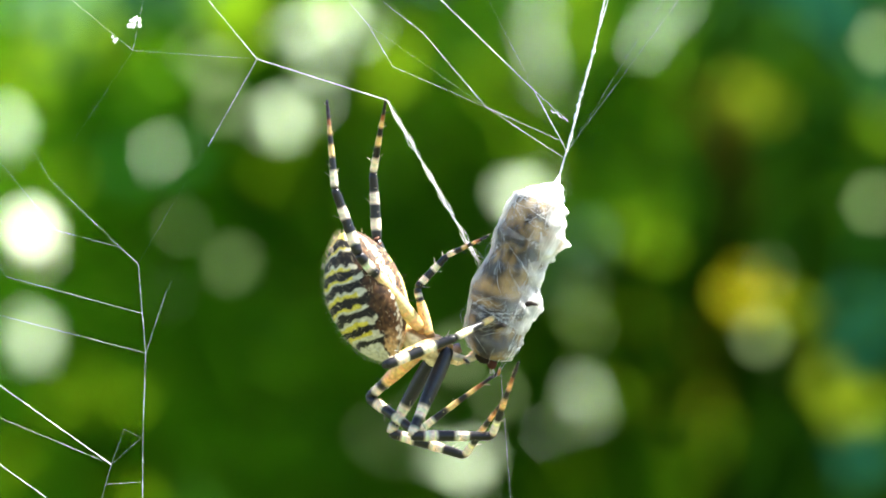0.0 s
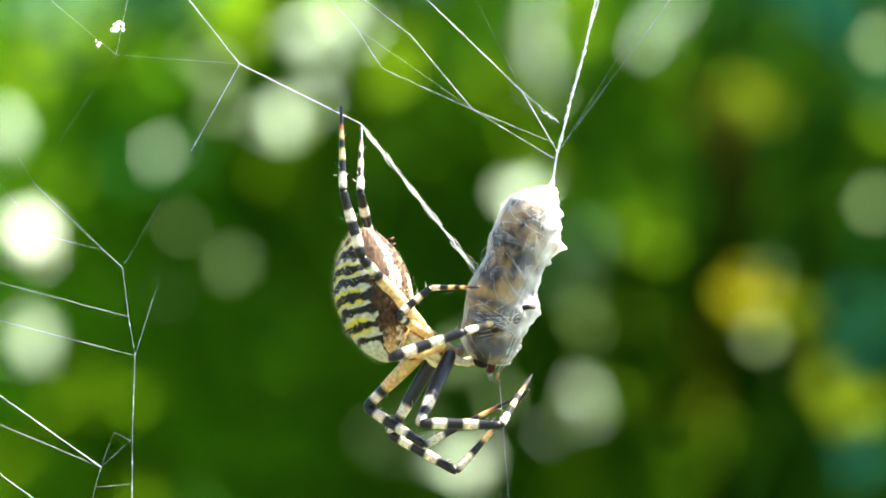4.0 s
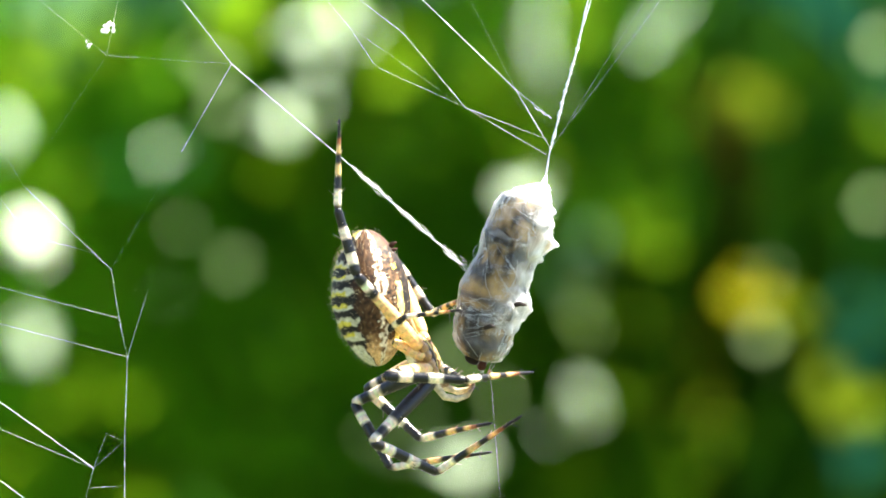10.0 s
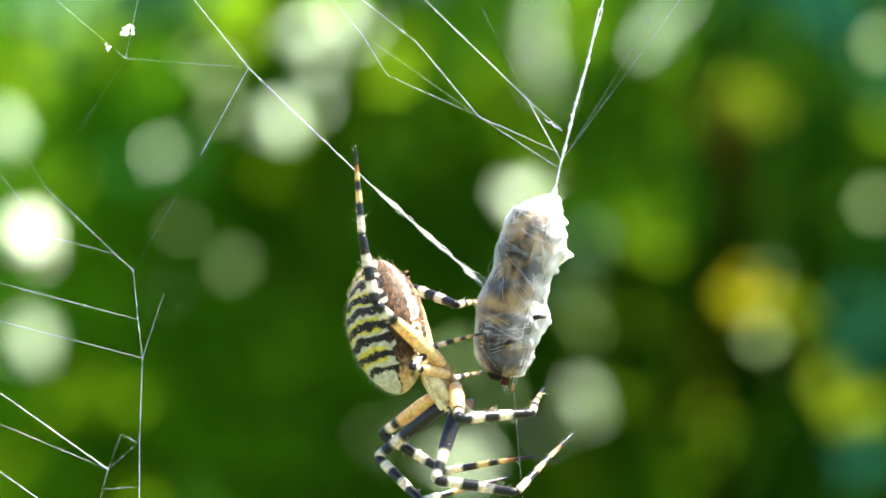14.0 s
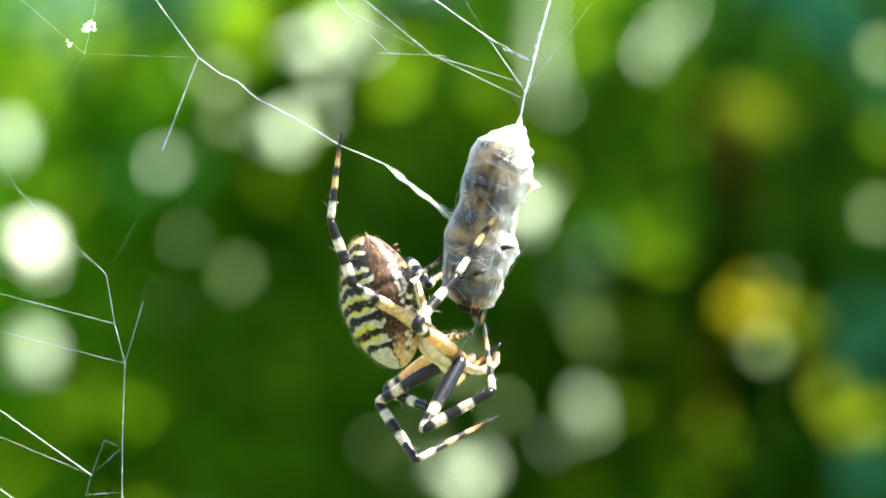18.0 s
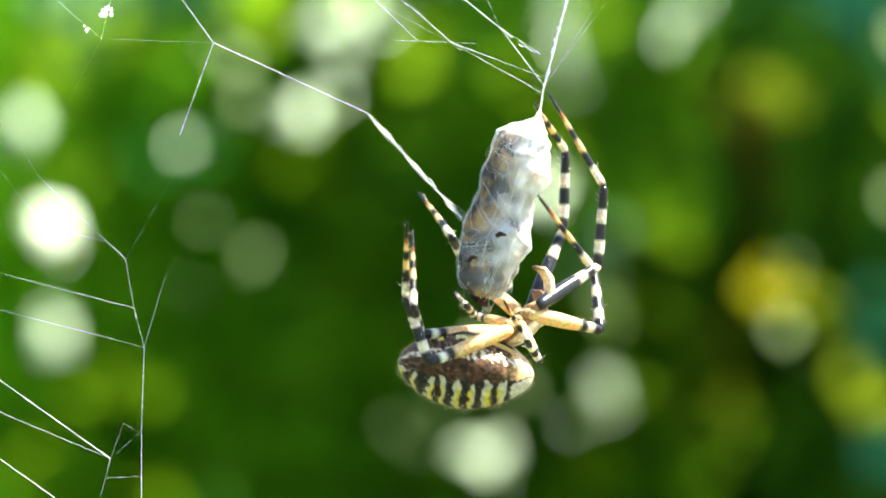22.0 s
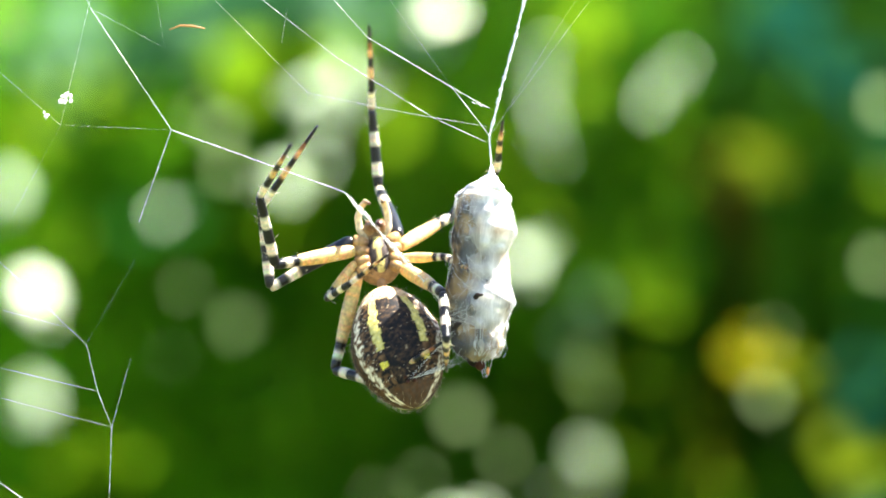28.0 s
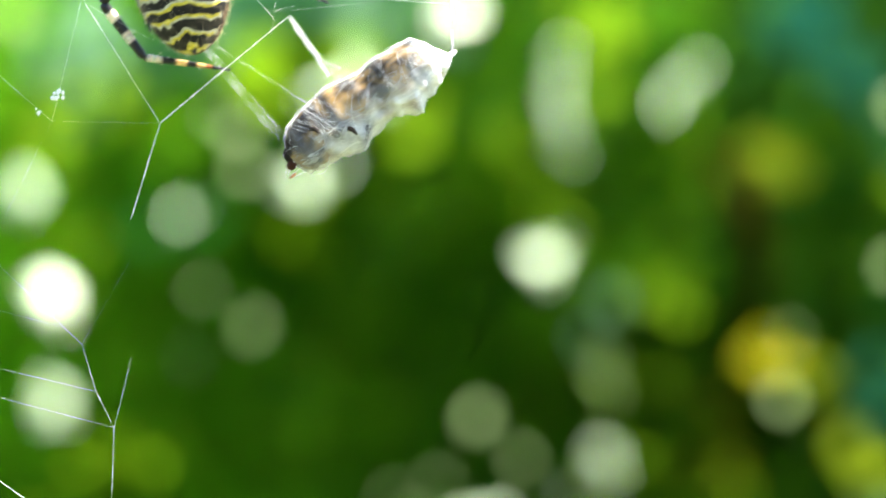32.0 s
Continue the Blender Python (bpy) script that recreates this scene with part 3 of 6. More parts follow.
def build_head(parent):
    def back(p):
        w = noise.noise(p * 1800)
        if p.z > 0.1 * MM:
            x = abs(p.x) / MM
            dark = max(math.exp(-(x / 0.16) ** 2), math.exp(-((x - 0.95 - 0.25 * w) / 0.24) ** 2))
            return mixed((0.84, 0.70, 0.46), (0.24, 0.13, 0.05), 0.5 * dark + 0.4 * w)
        return (0.30, 0.17, 0.07)
    s = Shape()
    s.egg((0, 2.1 * MM, 0), (1.95 * MM, 2.1 * MM, 1.05 * MM), back, 18, 28)
    s.egg((0, 3.7 * MM, 0.1 * MM), (1.1 * MM, 1.05 * MM, 0.92 * MM), back, 14, 22)
    ct = part("carapace", s.mesh("carapace", M_BODY), parent, "silvery brown hairy carapace")
    st = Shape()
    st.egg((0, 2.4 * MM, -0.75 * MM), (1.05 * MM, 1.6 * MM, 0.5 * MM),
           lambda p: (0.62, 0.50, 0.16) if abs(p.x) < 0.26 * MM else (0.05, 0.035, 0.03), 14, 24)
    part("sternum", st.mesh("sternum", M_BODY), parent, "black sternum with a yellow stripe")
    for side in (-1, 1):
        for i, y in COXA.items():
            cx = Shape()
            a = Vector((side * 0.75, 2.35 + (y - 2.35) * 0.6, -0.75)) * MM
            b = Vector((side * 1.9, y, -0.62)) * MM
            cx.sweep([a, a.lerp(b, 0.35), a.lerp(b, 0.7), b], [0.40 * MM, 0.52 * MM, 0.5 * MM, 0.42 * MM], 12,
                     [(0.20, 0.10, 0.04), (0.52, 0.30, 0.11), (0.58, 0.36, 0.15), (0.40, 0.22, 0.08)])
            part("coxa", cx.mesh("coxa", M_LEG), parent, "orange brown leg joint")
        ch = Shape()
        ch.sweep([(side * 0.42 * MM, 4.1 * MM, 0.0), (side * 0.5 * MM, 4.7 * MM, -0.5 * MM), (side * 0.42 * MM, 4.9 * MM, -1.3 * MM),
                  (side * 0.2 * MM, 4.7 * MM, -1.8 * MM)], [0.42 * MM, 0.5 * MM, 0.42 * MM, 0.12 * MM], 12,
                 [(0.45, 0.30, 0.15), (0.50, 0.34, 0.17), (0.30, 0.16, 0.08), (0.05, 0.02, 0.02)])
        part("chelicera", ch.mesh("chelicera", M_LEG), parent, "tan fang base")
        pp = Shape()
        pts = [(0.8, 3.8, -0.5), (1.2, 4.8, -0.5), (1.25, 5.8, -0.8), (1.0, 6.4, -1.6), (0.75, 6.5, -2.5), (0.5, 6.1, -3.2)]
        pp.sweep([Vector((side * x, y, z)) * MM for x, y, z in pts], [0.26 * MM, 0.32 * MM, 0.3 * MM, 0.28 * MM, 0.24 * MM, 0.1 * MM],
                 10, [(0.72, 0.62, 0.42)] * 4 + [(0.6, 0.45, 0.25), (0.15, 0.08, 0.04)])
        part("pedipalp", pp.mesh("pedipalp", M_PALE), parent, "cream translucent feeler")
    ey = Shape()
    for x, y, z in ((0.22, 4.6, 0.6), (-0.22, 4.6, 0.6), (0.3, 4.3, 0.88), (-0.3, 4.3, 0.88), (0.82, 4.25, 0.5), (-0.82, 4.25, 0.5)):
        ey.egg((x * MM, y * MM, z * MM), (0.13 * MM,) * 3, (0.006, 0.006, 0.008), 8, 10)
    part("eyes", ey.mesh("eyes", M_LEG), parent, "small shiny black eyes")
    pd = Shape()
    pd.sweep([(0, 0.5 * MM, -0.2 * MM), (0, -0.4 * MM, -0.3 * MM), (0, -1.4 * MM, -0.2 * MM)], [0.45 * MM, 0.36 * MM, 0.5 * MM], 12, (0.35, 0.2, 0.09))
    part("waist", pd.mesh("waist", M_BODY), parent)


COXA = {1: 3.95, 2: 3.0, 3: 1.95, 4: 1.05}


def spider():
    rng = random.Random(9)
    root = tagged(new("spider"), "yellow, white and black banded spider with ringed legs", "spider")
    ab = build_abdomen(root)
    build_head(root)
    legs = {}
    meta = [(0, BLACK), (0.05, CREAM), (0.22, BLACK), (0.39, AMBER), (0.51, BLACK), (0.63, AMBER), (0.72, RUST), (0.80, BLACK), (1, BLACK)]
    tib = [(0, BLACK), (0.18, CREAM), (0.34, BLACK), (0.56, CREAM), (0.73, BLACK), (1, BLACK)]
    for i, (a, b, c) in LEGS.items():
        k = 0.72 if i == 3 else 1.0
        if i == 1:
            fem = [(0, SLATE), (0.62, SLATE), (0.68, CREAM), (0.80, BLACK), (0.93, CREAM), (1, CREAM)]
        else:
            fem = [(0, AMBER), (0.70, AMBER), (0.72, BLACK), (0.82, CREAM), (0.90, BLACK), (1, BLACK)]
        femur = limb("leg", a, 0.52 * k, 0.42 * k, fem, rng, 0.25, 14)
        tibia = limb("tibia", b, 0.42 * k, 0.36 * k, tib, rng, 0.10, 18)
        metat = limb("metatarsus", c, 0.33 * k, 0.10 * k, meta, rng, 0.05, 18)
        for side in "LR":
            f = part("leg", femur, root, "leg ringed in black, cream and orange")
            t = part("tibia", tibia, f)
            m = part("metatarsus", metat, f)
            legs[side + str(i)] = (f, t, m)
    return root, ab, legs


# ---- wrapped prey ----
PREY = 15.4


def prey_point(u, th, swell=0.0):
    """A point of the parcel's skin, crown at the origin, hanging along -z."""
    keys = ((0, 0.2), (0.03, 0.65), (0.07, 1.5), (0.12, 2.2), (0.22, 2.5), (0.32, 2.55), (0.43, 2.3), (0.54, 2.5), (0.66, 2.75), (0.80, 2.55),
            (0.91, 2.25), (0.96, 1.8), (0.985, 1.2), (1.0, 0.3))
    for (a, ra), (b, rb) in zip(keys, keys[1:]):
        if a <= u <= b:
            k = (u - a) / (b - a)
            r = ra + (rb - ra) * k * k * (3 - 2 * k)
    p = Vector((math.cos(th), math.sin(th), u * 5))
    r += 0.20 * noise.noise(p * 1.3) + 0.10 * noise.noise(p * 3.1 + Vector((5, 0, 0)))
    r += 0.5 * math.exp(-((u - 0.66) / 0.07) ** 2) * max(0, math.cos(th - 0.2)) ** 3
    r += swell
    r += 0.55 * math.exp(-((u - 0.30) / 0.06) ** 2) * max(0, math.cos(th)) ** 3
    bend = -0.95 * (1 - math.exp(-u / 0.07)) - 0.4 * math.exp(-((u - 0.65) / 0.2) ** 2)
    return Vector((r * math.cos(th) + bend, r * 0.95 * math.sin(th), -u * PREY)) * MM


def prey():
    rng = random.Random(21)
    root = tagged(new("wrapped_prey"), "insect prey wrapped in white silk hanging from the web", "prey")
    nu, nt = 90, 60

    def skin(swell, colour):
        v, c, f = [], [], []
        for i in range(nu + 1):
            for k in range(nt):
                u, th = i / nu, 2 * math.pi * k / nt
                v.append(prey_point(u, th, swell(u, th)))
                c.append(colour(u, th))
        for i in range(nu):
            for k in range(nt):
                a, b = i * nt + k, i * nt + (k + 1) % nt
                f.append((a, a + nt, b + nt, b))
        return v, f, c

    def insect(u, th):
        w = noise.noise(Vector((math.cos(th) * 1.2, math.sin(th) * 1.2, u * 7)))
        w2 = noise.noise(Vector((math.cos(th) * 4, math.sin(th) * 4, u * 22)))
        c = mixed((0.36, 0.22, 0.075), (0.020, 0.013, 0.007), 0.62 + 1.8 * w + 0.9 * w2)
        if u > 0.62:
            c = mixed(c, (0.05, 0.045, 0.045), 0.9 * math.exp(-((u - 0.68) / 0.025) ** 2) + 0.9 * math.exp(-((u - 0.78) / 0.02) ** 2)
                      + 0.8 * math.exp(-((u - 0.91) / 0.05) ** 2) * (math.sin(th) < 0.3))
        return c
    v, f, c = skin(lambda u, th: -0.12, insect)
    body = part("body", mesh_of("body", v, f, c, M_PREY), root, "brown and black insect body")

    def thick(u, th):
        # thick silk at the crown, and sunlight on the right side painted as cover
        k = 0.85 * math.exp(-(u / 0.10) ** 2) + 0.72 * max(0, math.cos(th + 0.22)) ** 2.4 * (1 - 0.6 * min(1, max(0, (u - 0.76) / 0.1))) * (0.85 + 0.8 * noise.noise(Vector((u * 13, math.cos(th) * 2.5, math.sin(th) * 2.5))))
        # narrow pale rim along the left edge
        k += 0.5 * max(0, math.cos(th + 2.98)) ** 9 * (0.7 + 0.5 * noise.noise(Vector((u * 12, th, 2))))
        return (k, k, k)
    def fold(u, th):
        # the silk lies in lumps and torn folds, most of all down its right side
        right_side = max(0, math.cos(th + 0.22)) ** 2
        rough = noise.noise(Vector((math.cos(th) * 3, math.sin(th) * 3, u * 15)))
        return 0.06 + 0.10 * rough + right_side * max(0, noise.noise(Vector((math.cos(th) * 4, math.sin(th) * 4, u * 19 + 3)))) * 0.75
    v, f, c = skin(fold, thick)
    part("silk_wrap", mesh_of("silk_wrap", v, f, c, M_VEIL), root, "thin white silk veil")
    st = Shape()
    for _ in range(16):
        u0, th0 = rng.uniform(0.05, 0.85), rng.uniform(0, 2 * math.pi)
        du, dth = rng.uniform(-0.3, 0.3), rng.choice((-1, 1)) * rng.uniform(0.5, 2.0)
        bow = rng.uniform(0.5, 1.8)
        for _ in range(6):
            e, g = rng.gauss(0, 0.02), rng.gauss(0, 0.16)
            path = [prey_point(min(0.97, max(0.02, u0 + e + (du + e) * k / 14)), th0 + g + (dth + g) * (k / 14) ** bow, 0.13 + 0.03 * math.sin(k + g * 9))
                    for k in range(15)]
            st.sweep(path, [rng.uniform(0.003, 0.007) * MM] * 15, 4, (0.9, 0.9, 0.9), caps=False)
    for _ in range(34):
        u0, th0 = rng.uniform(0.08, 0.9), rng.uniform(0, 2 * math.pi)
        du, dth = rng.uniform(-0.16, 0.16), rng.choice((-1, 1)) * rng.uniform(0.7, 1.9)
        for q in range(3):
            path = [prey_point(min(0.97, max(0.02, u0 + 0.012 * q + (du + rng.uniform(0, 0.01)) * k / 14)), th0 + dth * (k / 14) ** (1.0 + 0.2 * q), 0.12 + 0.05 * math.sin(k * 0.9 + q))
                    for k in range(15)]
            st.sweep(path, [rng.uniform(0.004, 0.009) * MM * (0.6 + 0.4 * math.sin(k)) for k in range(15)], 4, (0.9, 0.9, 0.9), caps=False)
    for k in range(9):
        a = Vector((-1.6 + 0.28 * k, rng.uniform(-0.8, 0.4), -15.0)) * MM
        b = Vector((0.1 + rng.uniform(-0.4, 0.4), 0, -16.2 - rng.uniform(0, 0.5))) * MM
        st.sweep([a, a.lerp(b, 0.5) + Vector((rng.uniform(-0.15, 0.15), 0, 0)) * MM, b], [0.012 * MM, 0.012 * MM, 0.006 * MM], 4, (0.9, 0.9, 0.9), caps=False)
    for _ in range(26):
        u0, th0 = rng.uniform(0.06, 0.95), rng.uniform(0, 2 * math.pi)
        a = prey_point(u0, th0, 0.05)
        out = (a - Vector((0, 0, a.z))).normalized()
        path = [a + out * MM * 0.32 * math.sin(math.pi * k / 6) + Vector((0, 0, -1.5 * MM * k / 6)) for k in range(7)]
        st.sweep(path, [0.006 * MM] * 7, 4, (0.9, 0.9, 0.9), caps=False)
    tagged(part("silk_strand", st.mesh("silk_strand", M_SILK), root, "crossing white silk strands"), kind="stuff")
    hd = Shape()
    hd.egg(Vector((-1.2, 0, -15.2)) * MM, (0.8 * MM, 0.65 * MM, 0.6 * MM), (0.02, 0.014, 0.011), 10, 14)
    hd.egg(Vector((-0.4, -0.2, -15.6)) * MM, (0.4 * MM, 0.4 * MM, 0.45 * MM), (0.06, 0.022, 0.012), 10, 14)
    part("head", hd.mesh("head", M_PREY), root, "dark brown insect head")
    for x, y, z, dx, dz in ((0.5, -1.8, -10.2, 1.1, 0.3), (-1.1, -2.35, -12.6, 0.8, 0.3)):
        lg = Shape()
        a = Vector((x, y, z)) * MM
        lg.sweep([a, a + Vector((dx * 0.5, -0.25, dz)) * MM, a + Vector((dx, -0.15, dz * 1.1)) * MM], [0.24 * MM, 0.2 * MM, 0.08 * MM], 8, (0.04, 0.03, 0.025))
        part("insect_leg", lg.mesh("insect_leg", M_PREY), root, "folded dark insect leg")
    drop = Shape()
    drop.sweep([Vector((0.3, 0, -15.7)) * MM, Vector((0.32, 0, -15.95)) * MM, Vector((0.33, 0, -16.2)) * MM, Vector((0.34, 0, -16.4)) * MM],
               [0.06 * MM, 0.13 * MM, 0.11 * MM, 0.03 * MM], 8, (0.55, 0.25, 0.04))
    part("droplet", drop.mesh("droplet", M_PALE), root, "tiny amber droplet")
    tip = Shape()
    tip.sweep([(0.25 * MM, 0, -1.4 * MM), (0.12 * MM, 0, -0.6 * MM), (0.0, 0, 0.0), (0.0, 0, 0.7 * MM)], [0.95 * MM, 0.6 * MM, 0.28 * MM, 0.08 * MM], 12, (0.9, 0.9, 0.9))
    part("silk_tip", tip.mesh("silk_tip", M_SILK), root, "twisted white silk tip")
    return root


# ---- web: every thread is drawn from both its ends, so that it can give ----
# joints in millimetres: place at rest, then how much each follows left_joint, fork and tie
JOINTS = {}
THREADS = []
CHAINS = []


def joint(name, x, z, left=0.0, fork=0.0, tie=0.0):
    JOINTS[name] = (x, z, left, fork, tie)


def px(x, y):
    return (x - 784) * 0.046, (441 - y) * 0.046


def ribbon(length, width, rng):
    """A thin crumpled band of silk along z, narrow where it is held."""
    s, nu, nv = Shape(), 16, 8
    for i in range(nu + 1):
        u = i / nu
        for k in range(nv + 1):
            w = (k / nv - 0.5) * 2
            x = w * width * (0.12 + math.sin(math.pi * min(1, u * 0.75)) ** 0.8) + 0.25 * noise.noise(Vector((u * 5, w, width)))
            y = 0.25 * noise.noise(Vector((u * 4, w * 2.5, 3.3 * width)))
            s.v.append(Vector((x, y, u * length)) * MM)
            s.c.append((0.02,) * 3)
    for i in range(nu):
        for k in range(nv):
            a = i * (nv + 1) + k
            s.f.append((a, a + 1, a + nv + 2, a + nv + 1))
    return s


def web():
    root = tagged(new("spider_web"), "torn orb web of fine white silk threads", "spider web")
    rng = random.Random(33)

    def thread(a, b, r, beads=0.0, wave=0.0, strands=1, spread=0.0):
        THREADS.append((a, b, r, beads, wave, strands, spread))

    def chain(a, b, n, half, r, beads=0.0, wave=0.0, strands=1, spread=0.0):
        """A line that is paid out and taken in a long way: n threads that slide past one another."""
        key = "chain_%d" % len(CHAINS)
        CHAINS.append((key, a, b, n, half))
        for q in range(n):
            ends = ("%s_from_%d" % (key, q), "%s_to_%d" % (key, q))
            LONG[ends] = half
            thread(*ends, r, beads, wave, strands, spread if q == n - 1 else 0.12 * spread)
    j = joint
    j("left_joint", *px(245, 467), 1, 0, 0)
    j("fork", *px(455, 105), 0, 1, 0)
    j("tie", *px(1003, 268), 0, 0, 1)
    j("fork_top", *px(280, -107), 0, 0.8, 0)
    j("stub", *px(443, -40), 0, 1, 0)
    j("stub_top", *px(425, -150), 0, 1, 0)
    j("drip_top", *px(660, -110), 0, 1, 0)
    j("drip", *px(650, -45), 0, 1, 0)
    j("fork_high", *px(200, -250), 0, 0.7, 0)
    j("fork_end", *px(368, 260), 0.5, 0.5, 0)
    j("tuft_low", *px(235, 90), 0.4, 0.6, 0)
    j("tuft_top", *px(20, -90), 0.6, 0.4, 0)
    j("tuft_side", *px(285, -150), 0.5, 0.5, 0)
    j("fade", *px(60, 270), 1)
    j("stay_a", *px(90, 320), 1)
    j("stay_b", *px(213, 438), 1)
    j("rim_a", *px(252, 555), 0.87)
    j("rim_b", *px(258, 625), 0.68)
    j("rim_c", *px(253, 770), 0.68)
    j("rim_d", *px(252, 960), 0.66)
    j("spur", *px(293, 520), 0.75)
    j("spur_top", *px(304, 497), 0.8)
    j("low", *px(197, 822), 0.66)
    j("low_end", *px(165, 940), 0.64)
    j("low_top", *px(220, 760), 0.66)
    j("low_side", *px(250, 775), 0.67)
    j("cross_a", *px(190, 857), 0.66)
    j("cross_b", *px(253, 853), 0.67)
    for k, (x, y) in enumerate(((-60, 215), (-60, 366), (-60, 458), (-70, 540), (-80, 626), (-80, 706), (-90, 758))):
        j("out_%d" % k, *px(x, y), 0.66 if k > 2 else 0.9)
    j("stay_c", *px(100, 408), 1)
    j("bend", *px(12, 490), 1)
    j("mist", *px(330, 320), 1)
    j("mist_b", *px(130, 250), 0.7, 0.3)
    j("post", *px(1073, 0), 0, 0, 1)
    j("post_top", *px(1130, -220), 0, 0, 0.97)
    j("knot", *px(945, 160), 0, 0.25, 0.75)
    j("knot_top", *px(780, 0), 0, 0.28, 0.72)
    j("knot_far", *px(560, -220), 0, 0.35, 0.65)
    j("veer", *px(870, 10), 0, 0.28, 0.72)
    j("veer_top", *px(770, -200), 0, 0, 0.7)
    j("loop_a", *px(1005, 215), 0, 0, 1)
    j("loop_b", *px(975, 195), 0, 0, 1)
    j("meet", *px(860, 190), 0, 0.42, 0.62)
    j("meet_b", *px(748, 58), 0, 0.4, 0.58)
    j("meet_top", *px(480, -150), 0, 0.5, 0.45)
    j("vee", *px(695, 118), 0, 0.3, 0.58)
    j("vee_b", *px(652, 45), 0, 0.48, 0.46)
    j("vee_top", *px(470, -170), 0, 0.5, 0.4)
    j("tie_low", *px(998, 280), 0, 0, 1)
    j("tie_side", *px(998, 252), 0, 0, 1)
    j("thin", *px(1165, 50), 0, 0, 1)
    j("thin_b", *px(1135, 60), 0, 0, 1)
    j("thin_c", *px(1290, -180), 0, 0, 0.95)
    j("thin_top", *px(1330, -180), 0, 0, 0.95)
    thread("fork", "fork_top", 0.045, 0.25)
    thread("fork_top", "fork_high", 0.04, 0.25)
    thread("fork", "fork_end", 0.05, 0.5)
    for k in range(len(SLACK) - 1):
        thread("slack_%d" % k, "slack_%d" % (k + 1), 0.065, 0.3, 0.03, 2, 0.04)
    chain("bight", "catch", 3, 3.2, 0.05, 0.6, 0.09, 2, 0.16)
    chain("bight", "catch", 3, 3.2, 0.034, 0.6, 0.22, 7, 1.2)
    thread("fork", "tuft_low", 0.014, 0.3)
    thread("fork_top", "stub", 0.016, 0.4)
    thread("stub", "stub_top", 0.012, 0.6)
    thread("drip_top", "drip", 0.016, 1.0)
    thread("tuft_low", "tuft_top", 0.022, 0.3)
    thread("tuft_low", "tuft_side", 0.02, 0.8)
    thread("tuft_low", "mist_b", 0.008)
    thread("fade", "stay_a", 0.012)
    thread("stay_a", "stay_b", 0.024, 0.3)
    thread("stay_c", "stay_b", 0.022, 0.2)
    thread("stay_b", "left_joint", 0.034, 0.3)
    thread("left_joint", "mist", 0.008)
    thread("left_joint", "rim_a", 0.03, 0.7)
    thread("rim_a", "rim_b", 0.028, 0.7)
    thread("rim_b", "rim_c", 0.032, 0.9)
    thread("rim_c", "rim_d", 0.034, 0.9)
    thread("rim_b", "spur", 0.028, 0.8)
    thread("spur", "spur_top", 0.012, 0.5)
    thread("out_0", "stay_c", 0.016)
    thread("out_1", "bend", 0.022)
    thread("bend", "rim_a", 0.034, 0.15)
    thread("out_3", "rim_b", 0.028, 0.15)
    thread("out_4", "low", 0.05, 0.2)
    thread("out_5", "low", 0.034, 0.2)
    thread("out_6", "low_end", 0.045, 0.15)
    thread("low", "low_end", 0.026, 0.3)
    thread("low", "low_top", 0.018, 0.4)
    thread("low_top", "low_side", 0.018, 0.5)
    thread("low", "low_side", 0.018, 0.5)
    thread("cross_a", "cross_b", 0.02, 0.7)
    thread("tie", "post", 0.15, 1.0, 0.05, 3, 0.14)
    thread("post", "post_top", 0.15, 1.0, 0.05, 3, 0.14)
    thread("tie", "crown", 0.12, 0.3, 0.04, 3, 0.10)
    thread("loop_a", "knot", 0.036, 0.4, 0.05, 2, 0.06)
    thread("tie", "knot", 0.045, 0.4)
    thread("knot", "knot_top", 0.043, 0.4)
    thread("knot_top", "knot_far", 0.040, 0.5)
    thread("knot", "veer", 0.010, 0.2)
    thread("veer", "veer_top", 0.009, 0.2)
    thread("loop_b", "loop_a", 0.05, 0.3, 0.1)
    thread("tie_side", "meet", 0.038, 0.5)
    thread("meet", "meet_b", 0.036, 1.0)
    thread("meet_b", "meet_top", 0.03, 0.8)
    thread("tie_low", "meet", 0.03, 0.4)
    thread("meet", "vee", 0.024, 0.5)
    thread("vee", "vee_b", 0.02, 0.9)
    thread("vee_b", "vee_top", 0.024, 0.6)
    thread("vee_b", "meet", 0.010, 0.3)
    thread("tie_low", "thin_b", 0.010, 0.8)
    thread("thin_b", "thin_c", 0.009, 0.3)
    thread("tie", "thin", 0.017, 0.9)
    thread("thin", "thin_top", 0.02, 0.5)
    thread("foot", "trail", 0.02, 0.8)
    thread("toe", "haul", 0.012)
    for k in range(4):
        chain("spinneret_%d" % k, "swathe_%d" % k, 3, 2.6, 0.008, 0.2, 0.08, 6, 0.8)
    j("soil_left", -26, -600, 1)
    j("soil_low", -32, -600, 1)
    j("twig_right", 300, 215)
    j("twig_left", -260, 215)
    thread("rim_d", "soil_left", 0.03)
    thread("low_end", "soil_low", 0.03)
    thread("post_top", "twig_right", 0.06)
    thread("fork_high", "twig_left", 0.04)
    REST.update(rest_places())
    REST["twig_right"].y = REST["twig_left"].y = 1.02
    made = []
